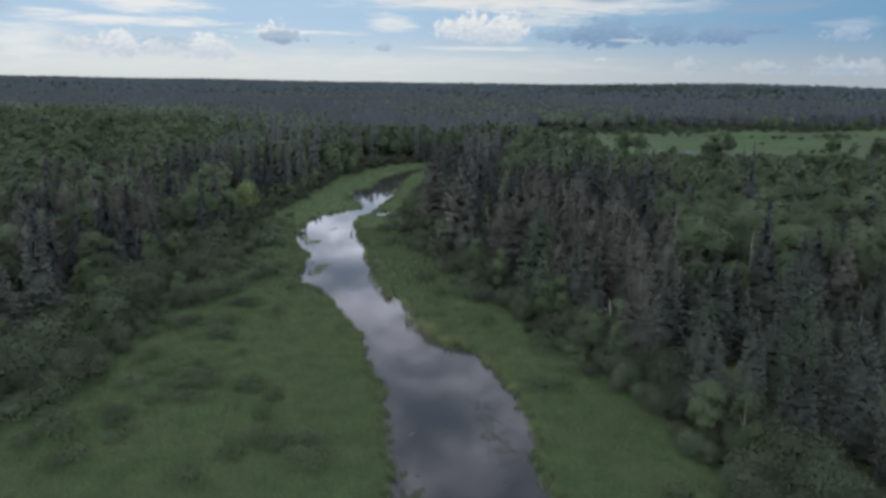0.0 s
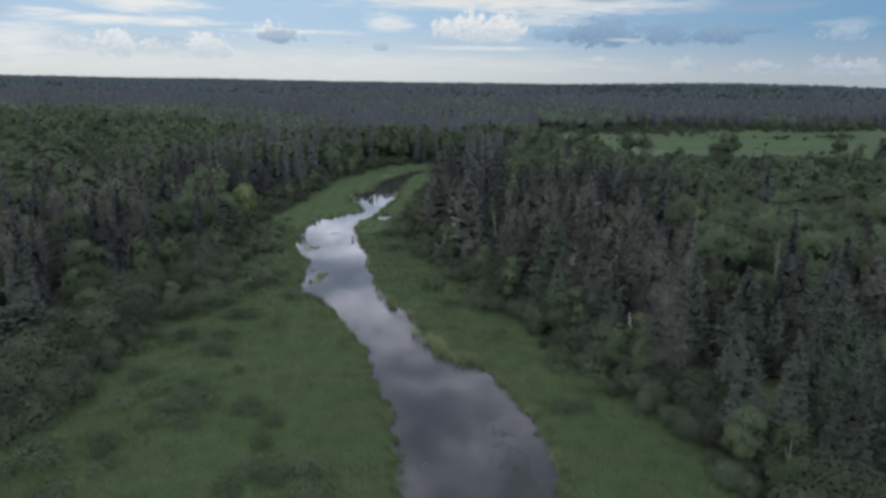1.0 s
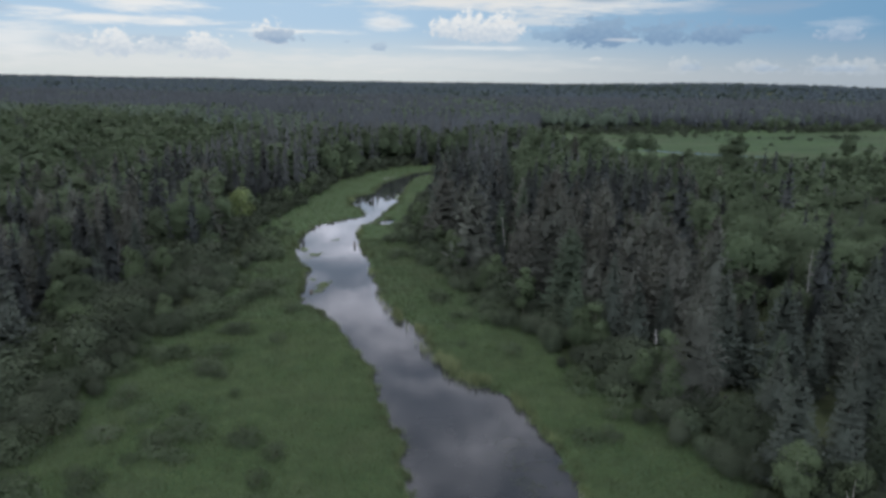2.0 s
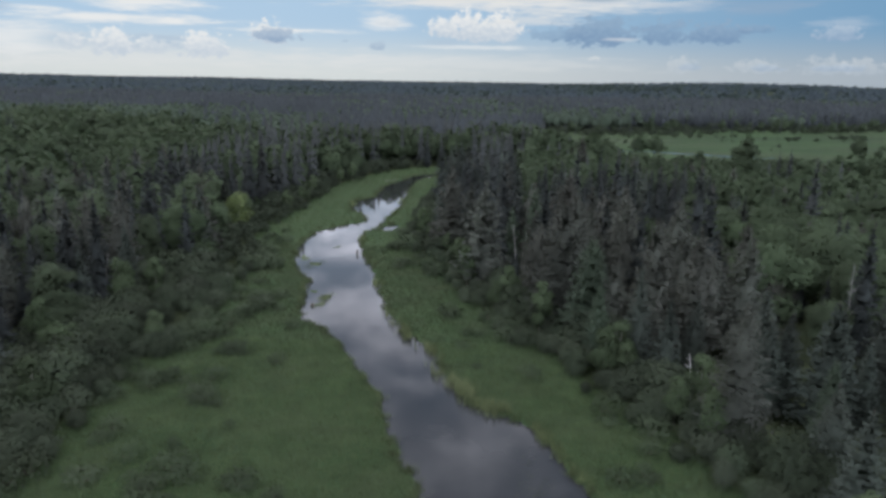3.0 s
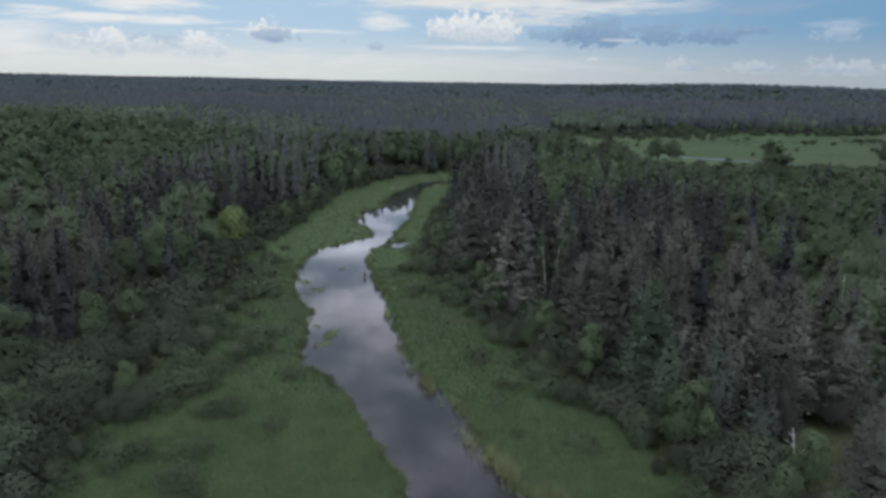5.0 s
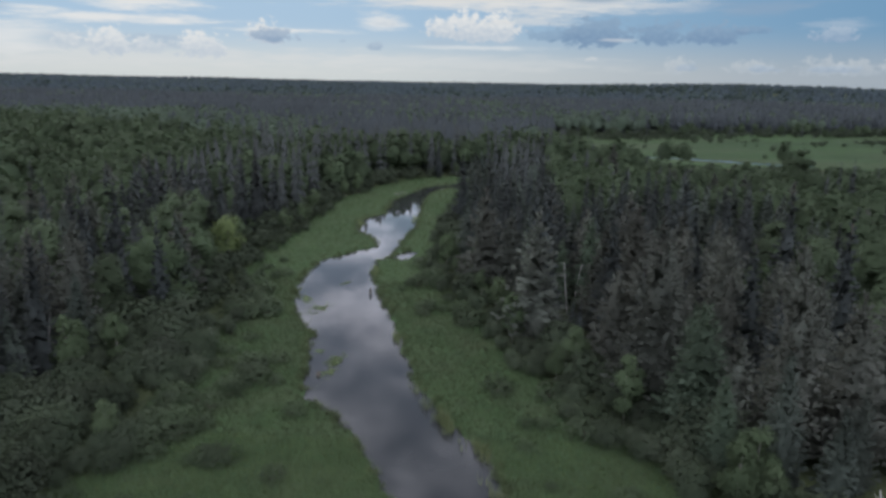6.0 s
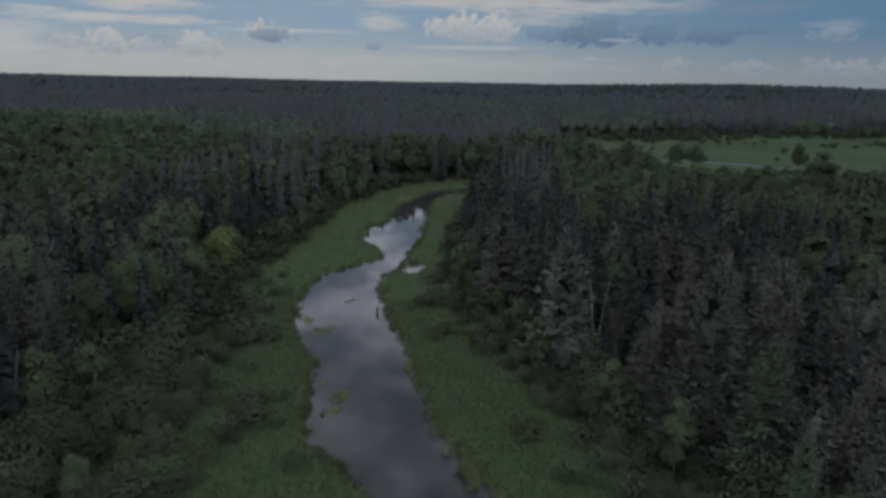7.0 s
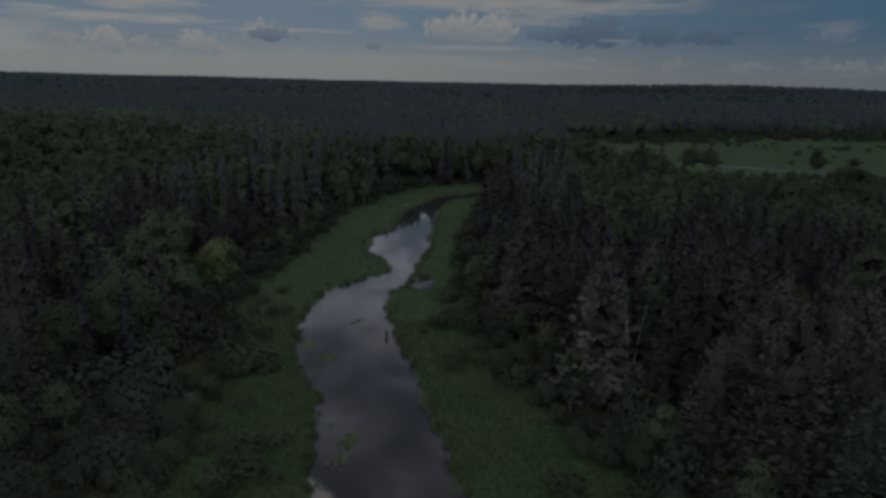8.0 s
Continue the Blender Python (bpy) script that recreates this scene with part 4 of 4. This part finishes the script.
lx, ly = jittered(-40, 18, 44, 160, 4.2, rng)
ok = (wooded(lx, ly) < -0.2) & (wooded(lx, ly) > -9) & (shore(lx, ly) > 3) & (rng.random(len(lx)) < 0.14)
for x, y in zip(lx[ok], ly[ok]):
    trees.append(("low", x, y, rng.uniform(0.4, 0.8), rng.uniform(1.0, 1.7)))
bx_, by_ = jittered(-48, 18, 40, 150, 1.7, rng)
dwood = wooded(bx_, by_)
likely = np.where(bx_ < along(by_, LEFT_Y, LEFT_X), np.exp(np.minimum(dwood, 0) / 5.0), 0.7 * np.exp(np.minimum(dwood, 0) / 1.6)) * smooth01(field(bx_, by_, 7, 173, 2), -0.15, 0.5)
ok = (dwood < 1.5) & (shore(bx_, by_) > 2.5) & (rng.random(len(bx_)) < 0.85 * likely) & in_reach(bx_, by_, 4)
for x, y, d in zip(bx_[ok], by_[ok], dwood[ok]):
    trees.append(("low", x, y, rng.uniform(0.5, 1.0) + 0.5 * math.exp(min(d, 0) / 3), rng.uniform(0.7, 1.3)))
# single bushes in the far marsh
for x, y, h in [(117, 418, 3.2), (126, 420, 3), (131, 419, 2.6), (196, 473, 4), (177, 488, 3.5), (213, 482, 3.6)]:
    trees.append(("shrub", x, y, h, 1.3))

mx_, my_ = jittered(20, 420, 306, 560, 9.0, rng)
edge = meadow(mx_, my_)
ok = ((edge > 0.05) & (edge < 0.97) & (rng.random(len(mx_)) < 0.16)) | ((edge > 0.9) & (field(mx_, my_, 45, 171) > 0.42) & (rng.random(len(mx_)) < 0.25)) | ((edge > 0.9) & (rng.random(len(mx_)) < 0.03))
ok &= (shore(mx_, my_) > 2) & in_reach(mx_, my_, 10)
rim_at = (edge > 0.03) & (edge < 0.8) & (my_ > 360) & (rng.random(len(mx_)) < 0.8) & in_reach(mx_, my_, 10)
for x, y in zip(mx_[rim_at], my_[rim_at]):
    trees.append(("aspen", x, y, rng.uniform(4.0, 8.5), rng.uniform(1.2, 1.6)) if rng.random() < 0.55 else ("shrub", x, y, rng.uniform(2.5, 5.0), rng.uniform(1.2, 1.6)))
for x, y in zip(mx_[ok], my_[ok]):
    trees.append(("shrub", x, y, rng.uniform(1.0, 2.8), rng.uniform(1.0, 1.5)))
qx, qy = jittered(10, 470, 400, 650, 6.0, rng)
near_edge = (meadow(qx, qy) > 0.4) & (meadow(qx, qy + 42 + 16 * field(qx, qy, 30, 177)) < 0.5) & in_reach(qx, qy, 10) & (rng.random(len(qx)) < 0.62)
for x, y in zip(qx[near_edge], qy[near_edge]):
    u = rng.random()
    trees.append(("shrub", x, y, rng.uniform(1.2, 4.0), rng.uniform(1.2, 2.0)) if u < 0.72 else (("aspen", x, y, rng.uniform(4, 8.5), rng.uniform(1.1, 1.5)) if u < 0.86 else ("dark", x, y, rng.uniform(4, 10), 1.1)))
qx, qy = jittered(20, 460, 372, 620, 5.0, rng)
edge = meadow(qx, qy)
ok = (edge > 0.2) & (in_reach(qx, qy, 10)) & (rng.random(len(qx)) < np.where(edge < 0.985, 0.75, 0.5 * smooth01(field(qx, qy, 38, 175), 0.12, 0.55) * smooth01(qy, 395, 430)))
for x, y in zip(qx[ok], qy[ok]):
    trees.append(("shrub", x, y, rng.uniform(0.7, 2.4) * (1.5 if meadow(x, y) < 0.9 else 1.0), rng.uniform(1.2, 2.2)))
# low growth on the open sides of the dead birch, the grey trunk and the bright birch: x, y, drift in x for each metre towards the river, half width, length, height left, gain a metre
OPEN_SIDES = [(5.3, 127.0, -0.20, 2.0, 24, 2.8, 0.28), (5.3, 127.0, -0.05, 2.0, 24, 2.8, 0.28), (-49.8, 99.9, 0.56, 1.6, 16, 1.6, 0.28), (-47.4, 147.5, 0.30, 3.0, 22, 2.6, 0.17)]


def allowed(x, y):
    top = 99.0
    for ox, oy, drift, half, length, left, gain in OPEN_SIDES:
        if 0 <= oy - y < length and abs(x - ox - drift * (oy - y)) < half:
            top = min(top, left + gain * (oy - y))
    return top


trees = [(key, x, y, min(h, allowed(x, y)), w) for key, x, y, h, w in trees]
# the nearest of each kind are things of their own, the rest one mass
rest = {}
marked = {(x, y) for x, y in taken.tolist()}
trees.sort(key=lambda t: t[2] + 0.25 * abs(t[1]) - 150 * ((t[1], t[2]) in marked))
made, firsts = {}, []
for key, x, y, h, w in trees:
    k = KINDS[key]
    limit = {"aspen": 170, "pine": 165, "dark": 250, "spruce": 180}.get(key, 280)
    z = float(height(x, y))
    n = made.setdefault(key, [0, {}])
    turn, wide = rng.uniform(0, 360), h / k["h"] * w
    if n[0] >= limit or abs(x) > 0.67 * (y + 2) + 14 or y < 36:
        rest.setdefault(key, []).append((x, y, z, turn, wide, h / k["h"]))
        continue
    n[0] += 1
    level = "close" if y < (64 if key == "shrub" else 70) else ("near" if y < {"shrub": 112, "young": 112, "low": 100, "aspen": 128}.get(key, 116) else "middle")
    pick = (level, int(rng.integers(len(k[level]))))
    place = pose(x, y, z - 0.05, 0, 0, turn)
    if pick not in n[1]:
        n[1][pick] = plant_thing(k["name"], k[level][pick[1]], k["mats"], k["label"], k["category"], k["group"], k["parts"])
        n[1][pick].matrix_basis = place
        firsts.append((n[1][pick], wide, h / k["h"]))
    else:
        one = copy_thing(n[1][pick], place @ Matrix.Diagonal((wide, wide, h / k["h"], 1)))
        size = "small " if h < 0.72 * k["h"] else ("tall " if h > 1.15 * k["h"] else "")
        tagged(one, SPECIAL.get((x, y), size + k["label"]))
for one, wide, tall in firsts:
    one.scale = (wide, wide, tall)


def mass(name, rows, templates, mat, label, category):
    """One object of many plants: rows of x, y, z, turn, width and height factors."""
    rows = np.array(rows)
    which = rng.integers(len(templates), size=len(rows))
    vs, fs, ns, n = [], [], [], 0
    for i, (v, f) in enumerate(templates):
        f, nv = soft_normals(v, f, 0.86)
        rr = rows[which == i]
        if not len(rr):
            continue
        a = np.radians(rr[:, 3])
        c, s, w = np.cos(a)[:, None], np.sin(a)[:, None], rr[:, 4][:, None]
        p = np.stack([(v[:, 0] * c - v[:, 1] * s) * w + rr[:, 0][:, None], (v[:, 0] * s + v[:, 1] * c) * w + rr[:, 1][:, None], v[:, 2] * rr[:, 5][:, None] + rr[:, 2][:, None]], -1)
        vs.append(p.reshape(-1, 3))
        ns.append(np.stack([nv[:, 0] * c - nv[:, 1] * s, nv[:, 0] * s + nv[:, 1] * c, np.broadcast_to(nv[:, 2], c.shape[:1] + nv.shape[:1])], -1).reshape(-1, 3))
        fs.append((f[None] + (np.arange(len(rr)) * len(v))[:, None, None]).reshape(-1, f.shape[1]) + n)
        n += len(rr) * len(v)
    return tagged(new(name, mesh_of(name, np.concatenate(vs), np.concatenate(fs), [mat], normals=np.concatenate(ns))), label, category, kind="stuff")


for key, rows in rest.items():
    k = KINDS[key]
    mass(k["name"].replace("_tree", "") + "_woods", rows, k["far"], k["mats"][1], "thick stand of " + k["name"].replace("_", " ") + "s filling the wood", "woods")

# ---- woods to the skyline ----
far_rows = {"conifer": [], "broad": [], "tiny_conifer": [], "tiny_broad": []}
for y0, y1, step, tiny, grow_by in ((300, 560, 5.0, False, 1.3), (560, 1000, 9.0, False, 1.9), (1000, 2000, 21, True, 1.45), (2000, 4700, 46, True, 2.1)):
    fx, fy = jittered(-0.72 * y1 - 30, 0.72 * y1 + 30, y0, y1, step, rng)
    ok = (np.abs(fx) < 0.70 * fy + 20) & (meadow(fx, fy) < 0.35) & (shore(fx, fy) > 3) & ((fx < 18) | (fy > 335))
    fx, fy = fx[ok], fy[ok]
    fz = height(fx, fy)
    mixn = field(fx, fy, 160, 91) + 0.5 * field(fx, fy, 60, 95) - 0.42
    hillside = (fx < -60) & (fy < 400)
    mixn = np.where(hillside, mixn + 1.1, mixn)
    mixn = mixn + 0.35 * smooth01(np.hypot(fx - 640, fy - 1750), 700, 300)
    leafy = mixn + rng.normal(0, 0.34, len(fx)) > 0
    hh = rng.uniform(0.75, 1.15, len(fx)) * (1 + 0.12 * field(fx, fy, 90, 97))
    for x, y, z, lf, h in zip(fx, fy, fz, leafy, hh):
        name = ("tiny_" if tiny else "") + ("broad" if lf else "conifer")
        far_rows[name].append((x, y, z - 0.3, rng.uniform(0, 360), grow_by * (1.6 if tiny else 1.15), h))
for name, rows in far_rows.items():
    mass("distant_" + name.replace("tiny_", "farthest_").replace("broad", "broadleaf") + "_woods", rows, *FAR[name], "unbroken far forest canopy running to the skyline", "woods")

# ---- sedge, reeds and water plants ----


def blades(px, py, per, length, width, spreadout, r, mat, name, label, lean=0.45, floor_z=None):
    k = len(px) * per
    bx = np.repeat(px, per) + r.normal(0, spreadout, k)
    by = np.repeat(py, per) + r.normal(0, spreadout, k)
    bz = height(bx, by) - 0.03 if floor_z is None else np.full(k, floor_z)
    ln = length * r.uniform(0.55, 1.3, k)
    a, l = r.uniform(0, 6.283, k), np.abs(r.normal(0, lean, k))
    side = r.uniform(0, 6.283, k)
    ox, oy = np.cos(side) * width / 2, np.sin(side) * width / 2
    tip = np.stack([bx + np.cos(a) * l * ln, by + np.sin(a) * l * ln, bz + ln * np.sqrt(np.clip(1 - l * l * 0.5, 0.2, 1))], 1)
    v = np.stack([np.stack([bx - ox, by - oy, bz], 1), np.stack([bx + ox, by + oy, bz], 1), tip], 1).reshape(-1, 3)
    return tagged(new(name, mesh_of(name, v, np.arange(3 * k).reshape(k, 3), [mat])), label, "grass", kind="stuff")


def open_points(x0, x1, y0, y1, step, most=4.5):
    x, y = jittered(x0, x1, y0, y1, step, rng)
    ok = (shore(x, y) > 0.12) & (wooded(x, y) < most) & in_reach(x, y, 9)
    return x[ok], y[ok]


x0_, y0_ = open_points(-52, 34, -45, 38, 0.75)
x1_, y1_ = open_points(-48, 26, 38, 92, 0.28)
x2_, y2_ = open_points(-48, 10, 92, 140, 0.42)
x3_, y3_ = open_points(-48, 0, 140, 262, 0.75)
blades(x0_, y0_, 6, 0.45, 0.11, 0.28, rng, SEDGE, "sedge_meadow", "green sedge on the lower river meadow", 0.5)
blades(x1_, y1_, 7, 0.42, 0.042, 0.14, rng, SEDGE, "sedge_meadow", "fresh green sedge covering the wet meadow", 0.5)
blades(x2_, y2_, 6, 0.38, 0.07, 0.18, rng, SEDGE, "sedge_meadow", "fresh green sedge beside the narrowing river", 0.5)
blades(x3_, y3_, 6, 0.34, 0.12, 0.28, rng, SEDGE, "sedge_meadow", "green sedge fringing the river bend", 0.5)


def herbs(x, y, size, label):
    """Broad-leaved herbs between the sedge."""
    k = len(x)
    p = np.stack([x, y, height(x, y) + rng.uniform(0.12, 0.42, k)], 1)
    n = np.stack([rng.normal(0, 0.35, k), rng.normal(0, 0.35, k), np.ones(k)], 1)
    v, f = leaf_sprays(p, n, size, rng, 0.3, 0.8)
    return tagged(new("meadow_herbs", mesh_of("meadow_herbs", v, f, [HERBS])), label, "herbs", kind="stuff")


hx, hy = jittered(-46, 22, 40, 120, 0.27, rng)
ok = (shore(hx, hy) > 0.8) & (wooded(hx, hy) < 2) & in_reach(hx, hy, 3)
ok &= field(hx, hy, 6, 151) + 0.5 * field(hx, hy, 1.6, 155, 2) + 0.05 * (wooded(hx, hy) + 7) > 0.16
herbs(hx[ok], hy[ok], 0.17, "patches of broad-leaved herbs among the sedge")


def bank_points(y0, y1, n, low, high):
    """Points along the water's edge, from low to high metres inland."""
    y = rng.uniform(y0, y1, n)
    side = rng.random(n) < 0.5
    x = np.where(side, along(y, LEFT_Y, LEFT_X) - 1.5, along(y, RIGHT_Y, RIGHT_X) + 1.5) + rng.uniform(-2.5, 2.5, n)
    d = shore(x, y)
    ok = (d > low) & (d < high)
    return x[ok], y[ok]


tx_, ty_ = bank_points(-40, 250, 9000, -0.25, 0.7)
cell = {}
for x, y in zip(tx_, ty_):
    cell.setdefault((round(x / 0.75), round(y / 1.15)), (x, y))
tuft = np.array(list(cell.values()))
tuft = tuft[rng.random(len(tuft)) < 0.62]
blades(tuft[:, 0], tuft[:, 1], 42, 0.62, 0.075, 0.24, rng, SEDGE, "bank_tussocks", "dense round sedge tussocks overhanging the water's edge", 0.7)


# reed beds in the shallows: centre, half length, half width, turn, stalks
def reed_bed(x, y, a, b, turn, n, tall, label):
    c, s_ = math.cos(radians(turn)), math.sin(radians(turn))
    u, v = rng.normal(0, 0.5, n) * a, rng.normal(0, 0.5, n) * b
    px, py = x + u * c - v * s_, y + u * s_ + v * c
    keep = field(px, py, 1.8, 161, 2) > 0.0
    return blades(px[keep], py[keep], 4, tall * 0.8, 0.05, 0.10, rng, REED, "reed_bed", label, 0.16, -0.1)


for row in ((-4.4, 80.8, 4.5, 0.9, 118, 420, 1.6), (-0.6, 75.8, 2.6, 0.8, 160, 220, 1.5), (-10.8, 95.5, 3.2, 0.6, 118, 200, 1.6), (-13.6, 101.6, 1.8, 0.6, 120, 60, 1.4), (-23.0, 146, 4.0, 0.7, 95, 90, 1.3), (-17.0, 117, 2.5, 0.5, 105, 50, 1.2), (-26.5, 167, 3.5, 1.2, 30, 120, 1.2), (-31.0, 186, 3.0, 1.2, 100, 90, 1.2), (-19.5, 190, 4.0, 0.7, 90, 80, 1.2), (6.9, 57, 4.0, 0.5, 92, 120, 1.0), (3.4, 70.5, 4.5, 0.7, 112, 200, 1.0), (5.6, 64.5, 3.5, 0.6, 108, 140, 0.9), (-7.6, 91, 3.5, 0.6, 110, 150, 1.2), (7.2, 49, 4.0, 0.5, 90, 120, 0.9)):
    reed_bed(*row, "pale green reeds standing in the shallows")


for row in ((-23.2, 108.4, 2.6, 0.8, 84, 130, 0.5), (-28.6, 127.8, 1.6, 0.8, 70, 50, 0.45), (-31.4, 131.8, 1.6, 0.7, 110, 40, 0.4), (-4.9, 53.6, 0.5, 0.9, 90, 30, 0.6), (-28.2, 116.5, 4.5, 0.7, 100, 260, 0.6), (-33.2, 133.5, 4.0, 0.8, 80, 160, 0.5)):
    reed_bed(*row, "yellow-green water plants standing in the shallows")


# floating leaves: centre, half length, half width, turn, count, size
def pad_patch(name, mat, x, y, a, b, turn, n, size, z, label):
    c, s_ = math.cos(radians(turn)), math.sin(radians(turn))
    u, v = rng.normal(0, 0.45, n) * a, rng.normal(0, 0.45, n) * b
    px, py = x + u * c - v * s_, y + u * s_ + v * c
    keep = (shore(px, py) < -0.2) & (field(px, py, 1.1, 141, 2) > -0.15)
    px, py = px[keep], py[keep]
    k = len(px)
    ang = np.arange(6) / 6 * 6.283
    r = size * rng.uniform(0.6, 1.3, k)[:, None]
    sq = rng.uniform(0.6, 1.0, k)[:, None]
    t0 = rng.uniform(0, 6.283, k)[:, None]
    top = np.stack([px[:, None] + r * np.cos(ang + t0), py[:, None] + r * sq * np.sin(ang + t0), np.full((k, 6), z) + rng.uniform(0, 0.02, (k, 6))], -1)
    low = top * 1.0
    low[..., 2] -= 0.012
    v_ = np.concatenate([top, low], 1).reshape(-1, 3)
    i = np.arange(k)[:, None] * 12
    f = [i + np.array(q) for q in ((0, 1, 2, 3), (0, 3, 4, 5), (0, 6, 7, 1), (1, 7, 8, 2), (2, 8, 9, 3), (3, 9, 10, 4), (4, 10, 11, 5), (5, 11, 6, 0))]
    return tagged(new(name, mesh_of(name, v_, np.concatenate(f), [mat])), label, "water plants", kind="stuff")


for row in ((-23.2, 108.2, 3.2, 1.0, 84, 420, 0.11, 0.018), (-28.6, 127.5, 2.4, 1.2, 70, 320, 0.12, 0.018), (-31.2, 131.5, 2.2, 0.9, 110, 160, 0.12, 0.018), (-4.9, 53.6, 0.8, 1.1, 90, 110, 0.09, 0.018), (-26.9, 140, 1.2, 0.6, 60, 70, 0.11, 0.018), (-25.5, 112.0, 1.6, 0.6, 110, 90, 0.11, 0.018)):
    pad_patch("lily_pads", PADS, *row, "yellow-green floating lily leaves on the river")
for row in ((3.2, 58.0, 9.0, 2.6, 100, 700, 0.06, 0.006), (4.2, 52.0, 5.0, 2.0, 95, 350, 0.06, 0.006), (-0.4, 74.4, 2.4, 0.8, 150, 200, 0.13, 0.006), (-3.4, 46.2, 1.0, 2.6, 15, 420, 0.12, 0.006), (-5.4, 86.5, 4.0, 0.7, 118, 160, 0.13, 0.006), (-19.0, 207, 4.0, 1.0, 90, 160, 0.2, 0.006), (-13.2, 243.5, 5.0, 0.9, 45, 200, 0.2, 0.006)):
    pad_patch("water_weed", WEED, *row, "dull green weed mat lying at the water surface")

# ---- dead wood ----


def snag_thing(x, y, h, seed, tilt, turn, label, branches=7, r0=0.11, wood=DEAD_WOOD):
    stem, arms = snag(h, seed, branches, 0.03, r0)
    root = new("dead_tree")
    tagged(root, label, "dead tree", "dead trees in the wood")
    part("trunk", mesh_of("trunk", *stem, [wood], smooth=True), root)
    for arm in arms:
        part("branch", mesh_of("branch", *arm, [wood], smooth=True), root)
    root.matrix_basis = pose(x, y, float(height(x, y)) - 0.1, 0, tilt, turn)


snag_thing(5.3, 127.5, 7.3, 401, 6, 200, "bleached leaning dead birch among dark pines", 4, 0.085, BLEACHED)
snag_thing(6.0, 127.7, 7.0, 402, 10, 10, "thin pale dead birch among dark pines", 4, 0.06, BLEACHED)
snag_thing(-50.2, 100.6, 7.6, 403, 6, 60, "grey dead trunk rising from the alder thicket", 6, 0.07)
snag_thing(-58.5, 104.0, 9.0, 404, -5, 20, "grey dead trunk with broken branches in the thicket", 8, 0.08)
snag_thing(18.1, 77.2, 5.2, 405, 8, 120, "short bleached snag at the wood's edge", 9, 0.10, BLEACHED)
snag_thing(30.5, 96.0, 12.5, 406, 2, 200, "tall grey dead conifer with bare twigs", 14, 0.06)
snag_thing(38.0, 88.0, 11.5, 407, 3, 80, "tall grey dead conifer with bare twigs", 14, 0.05)
snag_thing(-62.0, 122.0, 12.0, 408, 2, 140, "tall grey dead conifer with bare twigs", 14, 0.05)
snag_thing(-38.0, 112.0, 2.4, 409, 5, 40, "short pale dead stem in the sedge", 3, 0.03)


def stump_thing(x, y, h, r0, seed):
    r = np.random.default_rng(seed)
    v, f = tube([(0, 0, -0.6), (0.02, 0, 0.0), (0.05, 0.03, h * 0.7), (0.06, 0.04, h)], [r0 * 1.2, r0 * 1.1, r0, r0 * 0.55], 8)
    v = v + r.normal(0, r0 * 0.12, v.shape)
    ob = tagged(new("sunken_stump", mesh_of("sunken_stump", v, f, [BARK])), "small dark stump standing out of the river", "stump", "stumps in the river")
    ob.matrix_basis = pose(x, y, 0)


stump_thing(-24.3, 105.5, 0.4, 0.22, 1)
stump_thing(-22.4, 134.8, 0.9, 0.16, 2)


def log_thing(x, y, ln, turn, seed, z=0.12):
    r = np.random.default_rng(seed)
    v, f = tube([(-ln / 2, 0, 0), (-ln / 5, 0.08, 0.05), (ln / 4, -0.05, 0.03), (ln / 2, 0.05, 0.10)], [0.13, 0.12, 0.10, 0.05], 7)
    ob = tagged(new("driftwood_log", mesh_of("driftwood_log", v, f, [DEAD_WOOD], smooth=True)), "bleached driftwood log lying on the muddy bank", "log", "driftwood on the bank")
    ob.matrix_basis = pose(x, y, z, 0, 0, turn)


for row in ((-12.6, 238.5, 5.0, 35, 1), (-10.4, 241.6, 4.2, 20, 2), (-14.0, 236.0, 3.0, 70, 3), (-25.4, 226.5, 4.5, 40, 4), (-8.6, 244.0, 3.6, 12, 5)):
    log_thing(*row, z=float(height(row[0], row[1])) + 0.06)
